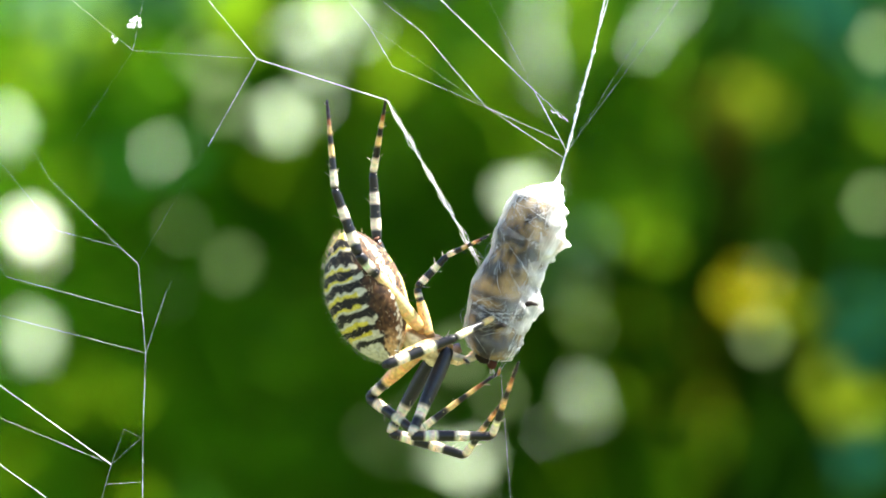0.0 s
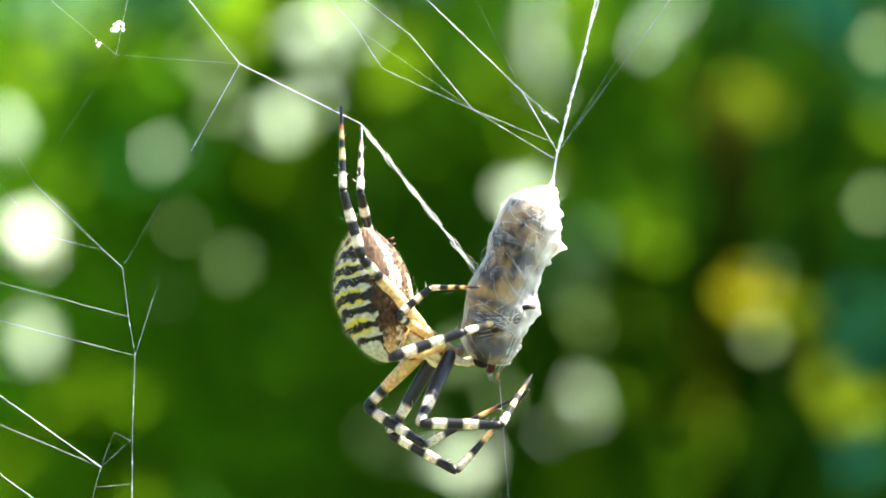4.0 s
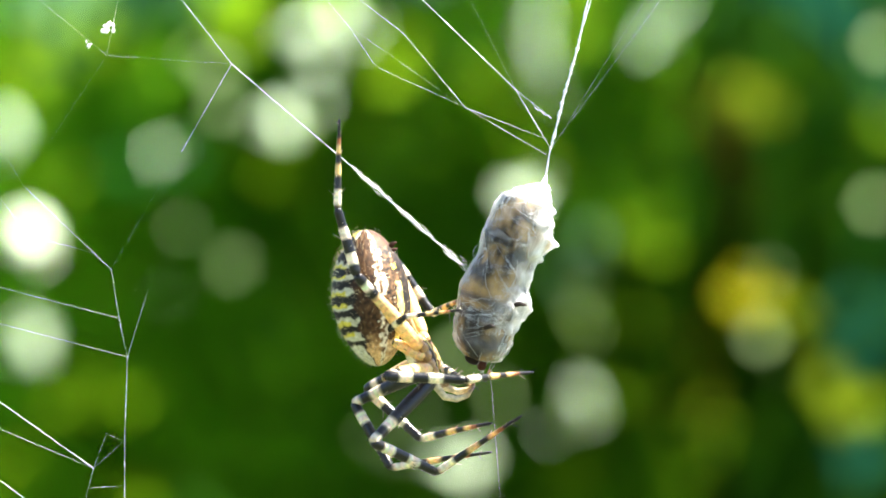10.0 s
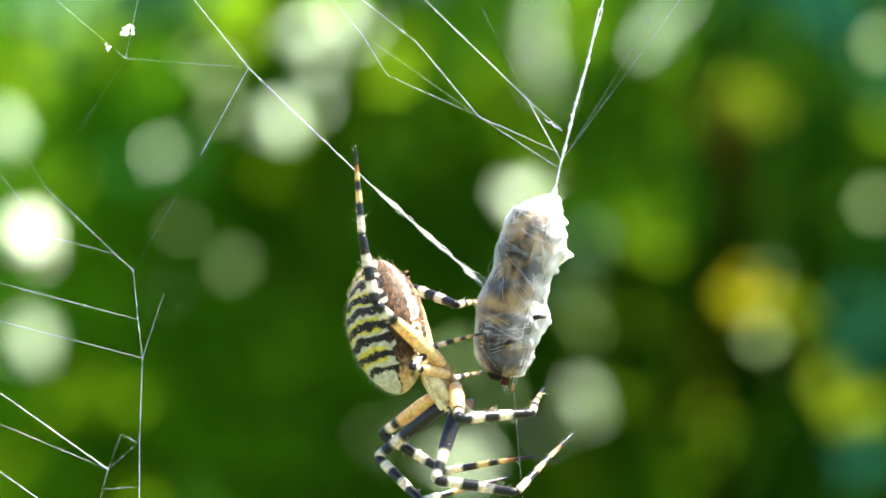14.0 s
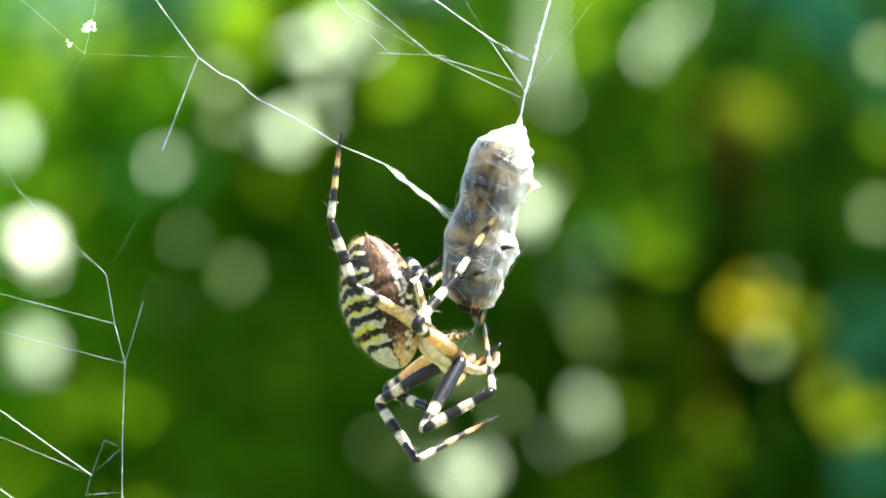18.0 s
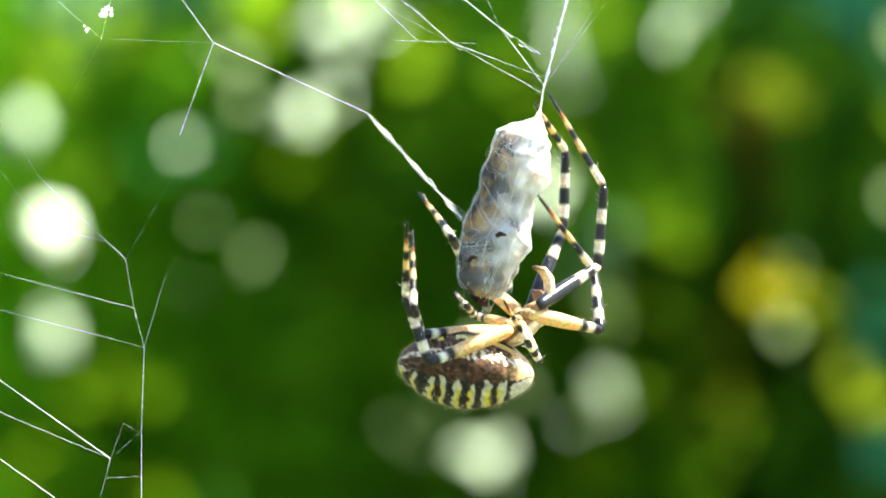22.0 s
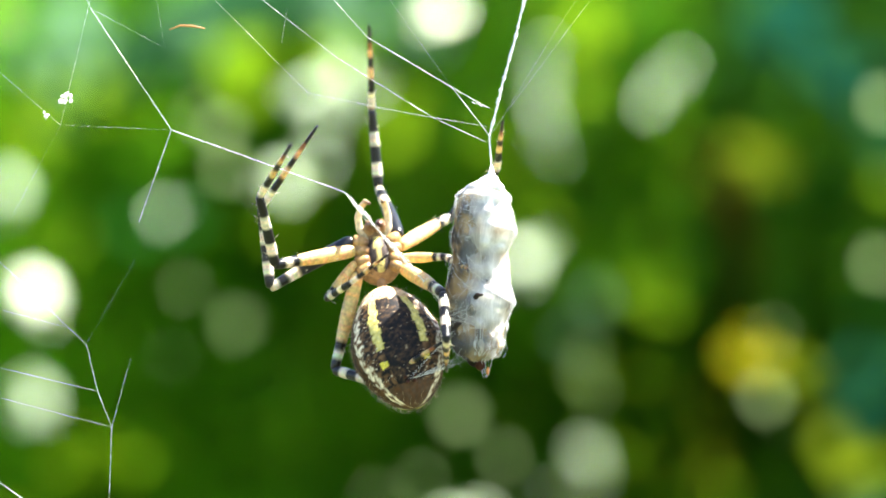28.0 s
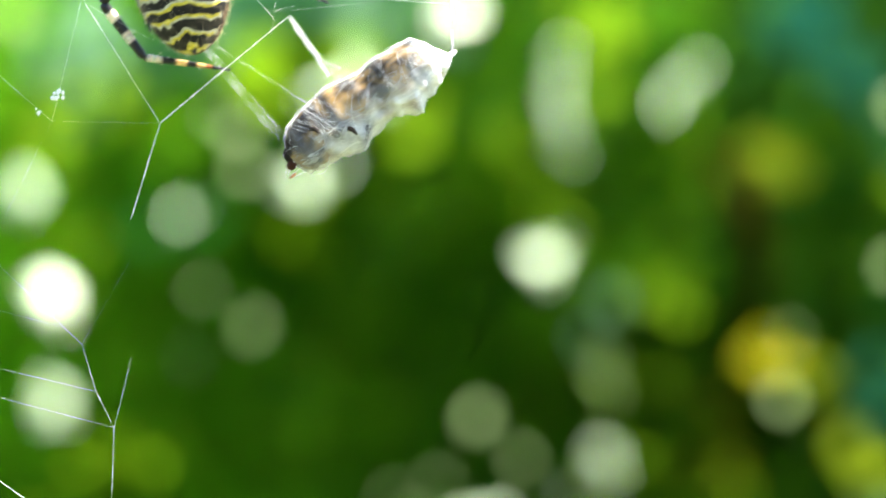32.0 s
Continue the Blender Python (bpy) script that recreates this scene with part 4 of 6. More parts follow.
    for a, b, r, beads, wave, strands, spread in THREADS:
        reach = LONG[(a, b)] if (a, b) in LONG else 0.56 * (REST[a] - REST[b]).length / MM
        halves = []
        for end in range(2):
            s = Shape()
            n = max(10, min(150, int(reach * 4.0)))
            for q in range(strands):
                ph, path, rad = rng.uniform(0, 6.28), [], []
                for i in range(n + 1):
                    u = i / n
                    w = wave * math.sin(u * 7 + ph) * math.sin(math.pi * u) + 0.004 * math.sin(u * 40 + ph)
                    fan = spread * ((1 - u) ** 2.2 if end == 1 else 0.06) * math.sin(ph * 3 + q * 1.9) + 0.0
                    path.append(Vector((w + fan, 0.6 * w + fan * 0.4, u * reach)) * MM)
                    k = 0.55 + 0.42 * (0.5 + noise.noise(Vector((u * reach * 0.55, ph, r * 90))))
                    if beads and rng.random() < 0.34 * beads:
                        k *= 1.2 + rng.uniform(0.4, 1.2) * min(1.0, beads + 0.3)
                    if beads >= 0.7 and rng.random() < 0.07:
                        k = rng.uniform(2.2, 3.6)
                    rad.append((1.1 * r if r > 0.042 else 0.66 * r) * 0.5 * k * MM / (1 if strands == 1 else 1.5))
                s.sweep(path, rad, 5, (0.9, 0.9, 0.9), caps=False)
            if a == "toe":
                s = ribbon(reach, 0.9 if end == 0 else 1.3, rng)
                halves.append(part("silk_sheet", s.mesh("silk_sheet", M_SHEET), root, "loose band of translucent white silk"))
                continue
            halves.append(part("thread", s.mesh("thread", M_SILK), root))
        made.append((a, b, halves))
    fluff = []
    for x, y, sz in ((240, 42, 0.34), (205, 73, 0.22)):
        s = Shape()
        for _ in range(9):
            a = Vector([rng.gauss(0, sz * 0.7) for _ in range(3)])
            s.egg(a * MM, (rng.uniform(0.2, 0.75) * sz * MM, rng.uniform(0.2, 0.5) * sz * MM, rng.uniform(0.2, 0.75) * sz * MM), (0.9, 0.9, 0.9), 6, 8)
        X, Z = px(x, y)
        fluff.append((tagged(new("fluff", s.mesh("fluff", M_SILK)), "small white tuft of fluff caught in the web", "fluff", "fluff in the web"), X, Z))
    s = Shape()
    s.sweep([(-1.5 * MM, 0, -0.2 * MM), (-0.6 * MM, 0, 0.15 * MM), (0.4 * MM, 0, 0.1 * MM), (1.4 * MM, 0, -0.1 * MM)], [0.05 * MM, 0.09 * MM, 0.1 * MM, 0.05 * MM], 7, (0.5, 0.28, 0.1))
    X, Z = px(454, -85)
    fluff.append((tagged(new("straw", s.mesh("straw", M_HAIR)), "short bit of dry orange straw caught in the web", "straw"), X, Z))
    return made, fluff


REST = {}
# the slack line from the fork to the bight: how far along, and how much it sags there
SLACK = ((0, 0), (0.12, 0.6), (0.21, 0.25), (0.31, 1.25), (0.52, 0.8), (0.76, 1.1), (1, 0))
LONG = {("tie", "crown"): 1.95, ("foot", "trail"): 7.0,
        ("toe", "haul"): 4.2}
for k_, (a_, b_) in enumerate(zip(SLACK, SLACK[1:])):
    LONG[("slack_%d" % k_, "slack_%d" % (k_ + 1))] = (b_[0] - a_[0]) * 10.8 + 0.15


def rest_places():
    return {k: Vector((v[0] * MM, 0, HIGH + v[1] * MM)) for k, v in JOINTS.items()}


# ---- build ----
ground()
SPIDER, ABDOMEN, LEG_PARTS = spider()
PARCEL = prey()
STRANDS, FLUFF = web()
background()


# ---- what moves ----
def eased(keys, t):
    """A smooth value at t from keys of (seconds, vector)."""
    if t <= keys[0][0]:
        return keys[0][1].copy()
    for i in range(len(keys) - 1):
        (a, p), (b, q) = keys[i], keys[i + 1]
        if t <= b:
            k = (t - a) / (b - a)
            h = b - a
            m0 = (q - keys[i - 1][1]) / (b - keys[i - 1][0]) * h if i > 0 else q - p
            m1 = (keys[i + 2][1] - p) / (keys[i + 2][0] - a) * h if i + 2 < len(keys) else q - p
            lim = (q - p).length * 1.5
            for m in (m0, m1):
                if m.length > lim:
                    m *= lim / max(m.length, 1e-9)
            k2, k3 = k * k, k * k * k
            return p * (2 * k3 - 3 * k2 + 1) + m0 * (k3 - 2 * k2 + k) + q * (3 * k2 - 2 * k3) + m1 * (k3 - k2)
    return keys[-1][1].copy()


def framed(at, z, hint):
    """A pose at a point with its z axis along z and its y axis near hint."""
    z = z.normalized()
    y = (hint - z * hint.dot(z))
    y = y.normalized() if y.length > 1e-6 else z.orthogonal().normalized()
    x = y.cross(z)
    m = Matrix((x, y, z)).transposed().to_4x4()
    m.translation = at
    return m


def body_frame(at, forward, roll):
    """x to the spider's right, y forward, z out of its back; roll 0 shows its back to the camera."""
    f = forward.normalized()
    n = Vector((0, -1, 0))
    n = (n - f * n.dot(f)).normalized()
    s = f.cross(n)
    up = n * math.cos(radians(roll)) + s * math.sin(radians(roll))
    m = Matrix((f.cross(up), f, up)).transposed().to_4x4()
    m.translation = at
    return m


def spot_at(p, y=0.0):
    k = 1 + y / 400.0
    return Vector((p[0] * k * MM, y * MM, HIGH + p[1] * k * MM))


def reach(a, p, length, sign):
    """From a, a joint that lines up with p in the web's plane, at its true length, near or far by sign."""
    b = spot_at(p, (a.y / MM))
    flat = Vector((b.x - a.x, 0, b.z - a.z))
    d = flat.length
    if d >= length:
        return a + flat * (length / d)
    return a + flat + Vector((0, sign * math.sqrt(length * length - d * d), 0))


def motions():
    tracks = collections.defaultdict(list)
    sway = collections.defaultdict(list)

    def drift(name, *rows):
        for t, x, z in rows:
            sway[name].append((t, Vector((x, 0, z)) * MM + Vector((0, 0, HIGH))))

    def stance(t, roll, seat, head, waist, tail, crown, foot, **legs):
        """One moment, in millimetres in the web's plane: where the body, the parcel and the knees, ankles and feet are."""
        depth = 0.0 if t <= 21 else (4.5 if t <= 28.5 else 2.0)
        if t == 22:
            depth = 2.0
        c0 = spot_at(seat, depth)
        fore = Vector((head[0] - seat[0], 0, head[1] - seat[1])) * MM
        lean = math.sqrt(max(0.0, (5.2 * MM) ** 2 - fore.length ** 2))
        fore.y = lean * (0.6 if t > 22 else 0.3)
        hind = Vector((waist[0] - tail[0], 0, waist[1] - tail[1])) * MM
        hind.y = math.sqrt(max(0.0, (11.0 * MM) ** 2 - hind.length ** 2)) * (0.1 if t > 28.6 else 1 if t > 22 else -0.5)
        m = body_frame(c0, fore, roll)
        tracks["seat"].append((t, c0))
        tracks["fore"].append((t, fore.normalized()))
        tracks["waist"].append((t, spot_at(waist, depth)))
        tracks["hind"].append((t, hind.normalized()))
        tracks["roll"].append((t, Vector((roll, 0, 0))))
        tracks["crown"].append((t, spot_at(crown)))
        tracks["foot"].append((t, spot_at(foot)))
        for name, (knee, ankle, toe) in legs.items():
            i = int(name[1])
            side = 1 if name[0] == "R" else -1
            root = m @ (Vector((side * 1.9, COXA[i], -0.62)) * MM)
            if t <= 21.5:
                sign, aim = side, side * 2.5
            elif t <= 28.6:
                front = name in ("L3", "L4", "R4") or (name in ("R3", "R1", "R2") and t > 27)
                sign, aim = (-1, -4.0) if front else (1, 6.0)
            else:
                sign, aim = (-1, 0.0) if t == 29 and name in ("R3", "R4") else (1, 3.0)
            if (i == 4 and t <= 20.5) or (t == 29 and name == "R4"):
                d = spot_at(knee, side * 4.6 if t < 29 else -5.0) - root
                a = root + d * (LEGS[i][0] * MM / d.length)
            else:
                a = reach(root, knee, LEGS[i][0] * MM, sign)
            b = reach(a, ankle, LEGS[i][1] * MM, 1 if a.y < aim * MM else -1)
            c = reach(b, toe, LEGS[i][2] * MM, 1 if b.y < aim * MM else -1)
            tracks[name + "a"].append((t, a))
            tracks[name + "b"].append((t, b))
            tracks[name + "c"].append((t, c))

    drift("left_joint", (0.0, -24.79, -1.2), (0.5, -25.16, -1.42), (1.0, -25.21, -1.33), (2.0, -25.44, -1.41), (3.0, -25.82, -1.22), (3.5, -26.0, -1.45), (5.5, -26.28, -1.39), (6.0, -26.01, -1.53))
    drift("left_joint", (7.0, -25.83, -1.43), (8.0, -25.83, -1.42), (9.0, -26.16, -1.28), (10.0, -27.03, -1.55), (10.5, -26.71, -1.5), (11.0, -27.17, -1.49), (11.5, -26.53, -1.63), (12.0, -25.98, -1.76))
    drift("left_joint", (13.0, -25.71, -1.76), (14.0, -25.25, -1.66), (14.5, -25.12, -1.75), (16.5, -26.68, -1.52), (17.0, -26.45, -1.33), (17.5, -26.36, -1.33), (18.0, -27.74, -1.1), (18.5, -28.34, -1.33))
    drift("left_joint", (19.0, -29.12, -1.47), (19.5, -28.8, -1.38), (20.0, -28.24, -1.38), (20.5, -28.43, -1.29), (21.0, -28.38, -1.1), (21.5, -28.15, -1.2), (22.0, -27.69, -1.33), (22.5, -27.97, -1.24))
    drift("left_joint", (23.0, -27.6, -1.38), (24.0, -27.42, -1.33), (25.0, -27.55, -1.7), (25.5, -27.0, -1.66), (27.5, -29.03, -2.53), (28.0, -29.39, -2.76), (28.5, -29.72, -3.13), (29.0, -31.19, -3.45))
    drift("left_joint", (29.5, -31.23, -4.0), (30.0, -31.83, -3.45), (31.0, -31.14, -3.31), (31.5, -30.68, -2.94), (32.0, -31.14, -2.62))
    drift("fork", (0.0, -15.13, 15.46), (0.5, -15.5, 15.23), (1.0, -15.69, 15.32), (2.0, -15.92, 15.15), (3.0, -16.2, 15.29), (3.5, -16.43, 15.06), (5.5, -16.85, 15.35), (6.0, -16.63, 15.13))
    drift("fork", (7.0, -16.44, 15.41), (8.0, -16.36, 15.32), (9.0, -16.68, 15.51), (10.0, -17.24, 15.15), (10.5, -17.01, 15.06), (11.0, -17.24, 14.74), (11.5, -16.78, 14.61), (12.0, -16.64, 14.8))
    drift("fork", (13.0, -16.42, 14.94), (14.0, -15.87, 14.85), (14.5, -15.64, 14.86), (16.5, -18.68, 15.92), (17.0, -18.4, 16.1), (17.5, -18.4, 16.19), (18.0, -20.24, 16.51), (18.5, -21.02, 16.33))
    drift("fork", (19.0, -21.99, 16.33), (19.5, -21.71, 16.42), (20.0, -21.11, 16.38), (20.5, -21.44, 16.42), (21.0, -21.11, 16.47), (21.5, -20.93, 16.42), (22.0, -20.52, 16.24), (22.5, -20.79, 16.24))
    drift("fork", (23.0, -20.29, 16.01), (24.0, -20.15, 16.28), (25.0, -20.47, 16.1), (25.5, -19.73, 16.1), (27.5, -21.99, 15.04), (28.0, -22.49, 14.67), (28.5, -22.82, 14.26), (29.0, -24.24, 13.94))
    drift("fork", (29.5, -24.24, 13.71), (30.0, -25.16, 14.95), (30.5, -25.62, 15.27), (31.0, -26.08, 15.18), (31.5, -26.86, 15.27), (32.0, -24.79, 15.36))
    drift("tie", (0.0, 10.07, 7.96), (0.5, 9.8, 7.73), (1.0, 9.7, 7.83), (2.0, 9.79, 7.88), (3.0, 9.33, 7.93), (3.5, 9.37, 7.89), (5.5, 9.04, 8.04), (6.0, 9.27, 7.81))
    drift("tie", (7.0, 9.22, 7.86), (8.0, 9.22, 7.87), (9.0, 8.94, 8.15), (10.0, 8.71, 8.25), (10.5, 9.07, 8.39), (11.0, 8.8, 8.26), (11.5, 9.39, 7.98), (12.0, 9.25, 7.34))
    drift("tie", (13.0, 9.53, 7.44), (14.0, 9.57, 7.26), (14.5, 9.66, 7.08), (16.5, 8.46, 10.53), (17.0, 8.69, 11.04), (17.5, 8.74, 11.55), (18.0, 6.39, 13.71), (18.5, 5.47, 14.26))
    drift("tie", (19.0, 4.42, 15.59), (19.5, 4.88, 15.69), (20.0, 5.57, 15.09), (20.5, 5.52, 14.95), (21.0, 5.84, 14.21), (21.5, 6.03, 13.66), (22.0, 6.39, 12.74), (22.5, 5.98, 12.19))
    drift("tie", (23.0, 6.39, 11.96), (23.5, 6.85, 11.59), (24.0, 6.9, 11.36), (24.5, 6.79, 11.18), (25.0, 6.35, 12.37), (25.5, 7.18, 12.47), (27.5, 3.31, 13.66), (28.0, 3.4, 14.21))
    drift("tie", (28.5, 2.71, 15.04), (29.0, 2.3, 14.95), (29.5, 2.39, 16.01), (30.0, 1.15, 16.56), (30.5, 0.92, 18.31), (31.0, -0.55, 20.1), (31.5, -4.32, 23.97), (32.0, -1.01, 25.62))
    drift("bight", (0.0, -4.55, 12.1), (1.0, -5.94, 10.49), (2.0, -7.09, 9.49), (3.0, -6.91, 10.19), (6.0, -6.46, 10.3), (7.0, -5.96, 10.53), (8.0, -6.1, 10.45), (9.0, -6.28, 10.82))
    drift("bight", (10.0, -7.58, 6.92), (11.0, -6.43, 5.64), (12.0, -6.2, 5.18), (13.0, -5.98, 5.42), (14.0, -5.75, 5.19), (16.5, -5.2, 4.69), (17.0, -4.69, 5.52), (18.0, -5.11, 7.87))
    drift("bight", (18.5, -6.07, 8.51), (19.0, -8.79, 8.65), (20.0, -5.24, 8.69), (21.0, -4.5, 8.95), (22.0, -8.0, 10.53), (22.5, -6.44, 11.32), (23.0, -5.7, 11.32), (24.0, -6.07, 12.05))
    drift("bight", (25.0, -5.84, 10.9), (25.5, -5.15, 10.9), (27.5, -8.79, 9.75), (28.0, -8.37, 9.61), (28.5, -9.11, 9.43), (29.0, -12.65, 10.35), (29.5, -7.91, 9.71), (30.0, -14.26, 12.28))
    drift("bight", (30.5, -14.35, 13.25), (31.0, -15.27, 15.87), (31.5, -19.87, 18.45), (32.0, -14.3, 24.1))
    drift("knot", (18, 3.27, 18.22), (20, 2.02, 19.6), (23, 3.27, 16.38), (25, 3.08, 16.65), (28, 0.37, 18.12), (29, 0, 17.39), (30, -2.67, 19.27), (31, -2.16, 21.76), (32, -2.62, 27.28))
    drift("knot_top", (18, -0.97, 21.21), (20, -1.56, 22.03), (23, -0.51, 19.6), (25, -0.6, 19.64), (28, -6.53, 22.22), (29, -8.88, 21.3), (30, -10.81, 21.48), (31, -12.05, 24.52), (32, -12.51, 30.04))
    drift("veer", (18, 1.43, 21.21), (20, 0.51, 22.49), (23, 1.79, 19.6), (25, 1.47, 19.64), (28, -4.69, 25.25), (29, -8.05, 25.07), (30, -8.51, 23.37), (31, -6.99, 24.7), (32, -7.45, 30.22))
    drift("meet", (18, -1.2, 16.7), (20, -1.79, 17.34), (23, -0.83, 15.69), (25, -0.87, 15.27), (28, -1.24, 15.69), (29, -5.29, 15.5), (30, -5.52, 17.02), (31, -5.15, 19.87), (32, -5.61, 25.39))
    drift("meet_b", (18, -6.26, 20.84), (20, -5.24, 20.19), (23, -3.4, 18.08), (25, -5.11, 19.46), (28, -8.97, 20.52), (29, -11.04, 19.18), (30, -12.65, 19.32), (31, -13.43, 22.08), (32, -13.89, 27.6))
    drift("vee", (18, -4.65, 16.84), (20, -5.7, 17.89), (23, -3.27, 15.69), (25, -5.57, 16.15), (28, -5.15, 16.38), (29, -7.59, 17.25), (30, -8.74, 17.11), (31, -9.29, 20.47), (32, -9.75, 25.99))
    drift("vee_b", (18, -8.79, 20.75), (20, -9.84, 21.57), (23, -6.03, 18.22), (25, -8.79, 17.34), (28, -11.36, 17.66), (29, -13.02, 15.64), (30, -14.03, 16.1), (31, -15.5, 18.86), (32, -15.96, 24.38))
    drift("loop_b", (18, 4.55, 17.25), (20, 3.73, 18.35), (23, 4.6, 15.09), (25, 4.37, 15.27), (28, 1.98, 16.97), (29, 0.46, 17.43), (30, -0.46, 19.09), (31, -1.47, 22.03), (32, -1.93, 27.55))
    drift("loop_a", (18, 6.62, 16.33), (20, 5.7, 17.66), (23, 6.3, 14.21), (25, 6.07, 14.4), (28, 3.4, 16.42), (29, 2.3, 16.97), (30, 1.01, 18.86), (31, -0.09, 21.48), (32, -0.55, 27))
    drift("vee_top", (18, -14.31, 29.49), (25, -14.77, 25.16), (28, -18.95, 25.25), (29, -17.48, 21.85), (30, -20.01, 20.79), (31, -19.78, 23.6), (32, -20.24, 29.12))
    drift("slide", (0, 0, -8.8), (21, 0, -8.8), (22, 0, -10), (28, 0, -11), (29, 0, -11.2), (29.6, 0, -9), (30, 0, -8), (31, 0, -8.8), (32, 0, -8.8))
    drift("sag", (0, 0, 0), (17.5, 0, -0.1), (18, 0, -0.5), (18.5, 0, -1.0), (19, 0, -0.9), (20, 0, -1.3), (21, 0, -0.6), (22, 0, 0), (32, 0, 0))
    stance(0, 76, seat=(-3.54, -6.49), head=(0.05, -9.06), waist=(-4.32, -9.15), tail=(-8.0, 1.66), crown=(9.25, 5.34), foot=(4.42, -9.38),
           L1=((-2.58, -15.13), (4.0, -15.27), (6.07, -9.02)), L2=((-4.65, -9.34), (0.97, -7.27), (7.36, -4.09)),
           L3=((-2.25, -2.81), (0.78, -0.05), (3.68, 1.06)), L4=((-7.87, 0.74), (-9.06, 5.57), (-9.48, 12.56)),
           R1=((-4.32, -15.04), (1.75, -16.74), (5.01, -11.91)), R2=((-6.12, -12.24), (-2.12, -14.77), (4.78, -9.84)),
           R3=((-0.64, -7.77), (0.74, -8.46), (2.12, -9.15)), R4=((-5.47, 0.92), (-5.7, 6.35), (-4.6, 12.1)))
    stance(1, 69, seat=(-2.49, -6.85), head=(0.96, -9.15), waist=(-3.55, -8.69), tail=(-6.44, 1.71), crown=(9.01, 5.11), foot=(4.64, -9.84),
           L1=((-0.83, -13.52), (5.56, -13.2), (6.53, -9.01)), L2=((-3.55, -7.91), (1.74, -5.84), (5.75, -4.09)),
           L3=((-2.72, -4.55), (-0.65, -2.8), (2.85, -2.29)), L4=((-5.8, 0.74), (-7.09, 5.71), (-8.01, 12.43)),
           R1=((-3.87, -15.22), (1.88, -17.34), (7.03, -10.99)), R2=((-5.8, -12.23), (-1.29, -15.86), (5.33, -12.46)),
           R3=((-0.42, -7.77), (0.73, -8.46), (2.11, -9.15)), R4=((-6.26, 1.89), (-6.58, 5.07), (-5.94, 10.36)))
    stance(2, 59, seat=(-1.94, -5.83), head=(1.56, -7.44), waist=(-3.87, -8.68), tail=(-7.04, 1.53), crown=(9.24, 5.12), foot=(4.64, -9.83),
           L1=((-1.62, -10.8), (5.1, -11.9), (6.53, -8.68)), L2=((-3.36, -7.12), (1.74, -4.68), (5.93, -3.9)),
           L3=((-2.26, -3.58), (0.13, -1.51), (2.85, -1.83)), L4=((-5.8, 0.75), (-7.23, 5.39), (-8.42, 12.2)),
           R1=((-2.9, -15.44), (2.85, -17.33), (5.1, -12.22)), R2=((-5.8, -13.33), (-1.29, -16.87), (5.1, -12.22)),
           R3=((-4.33, -10.61), (-2.72, -10.06), (-1.11, -9.6)), R4=((-8.19, 1.53), (-7.92, 4.43), (-7.23, 9.53)))
    stance(3, 74, seat=(-3.23, -6.47), head=(0.63, -8.67), waist=(-4.33, -9.0), tail=(-6.77, 1.54), crown=(8.78, 5.13), foot=(4.18, -9.69),
           L1=((-1.48, -12.86), (5.1, -12.4), (6.25, -8.67)), L2=((-4.33, -7.75), (1.28, -5.32), (5.74, -4.21)),
           L3=((-3.37, -4.86), (-1.3, -3.11), (2.2, -3.02)), L4=((-7.05, 0.57), (-8.01, 5.4), (-8.34, 11.89)),
           R1=((-3.23, -16.22), (2.84, -17.64), (6.84, -10.47)), R2=((-6.27, -13.18), (-1.62, -16.4), (4.64, -12.86)),
           R3=((-4.33, -9.64), (-2.95, -9.13), (-1.11, -9.13)), R4=((-7.23, 2.18), (-7.14, 4.76), (-6.91, 10.19)))
    stance(6, 89, seat=(-2.92, -6.13), head=(-0.89, -9.12), waist=(-4.34, -9.48), tail=(-6.46, 1.23), crown=(8.77, 5.14), foot=(4.4, -10.04),
           L1=((-2.92, -15.74), (3.34, -18.13), (9.73, -13.95)), L2=((-3.38, -10.27), (2.51, -9.48), (8.44, -7.41)),
           L3=((-4.34, -6.13), (-2.27, -4.65), (2.05, -3.0)), L4=((-7.56, -0.65), (-8.62, 4.78), (-8.53, 11.49)),
           R1=((-6.6, -13.03), (-3.56, -18.27), (4.76, -16.2)), R2=((-5.82, -11.88), (-1.31, -15.1), (4.76, -12.66)),
           R3=((-0.66, -7.83), (0.26, -7.64), (1.54, -7.55)), R4=((-5.54, 1.1), (-6.05, 4.45), (-6.46, 10.3)))
    stance(7, 76, seat=(-3.7, -7.09), head=(-0.67, -10.26), waist=(-4.99, -9.8), tail=(-7.24, 0.78), crown=(8.53, 5.15), foot=(3.93, -9.8),
           L1=((-3.06, -16.06), (3.15, -17.16), (9.27, -12.19)), L2=((-3.06, -9.62), (2.51, -8.05), (6.05, -5.8)),
           L3=((-4.67, -6.58), (-2.6, -5.71), (1.91, -5.48)), L4=((-7.7, -0.97), (-8.62, 4.14), (-9.08, 11.36)),
           R1=((-7.06, -15.09), (-3.89, -18.91), (3.8, -16.84)), R2=((-7.38, -12.84), (-3.38, -16.84), (3.98, -14.77)),
           R3=((-0.67, -9.11), (0.71, -9.57), (1.86, -9.8)), R4=((-5.96, 0.6), (-6.32, 5.43), (-5.96, 10.53)))
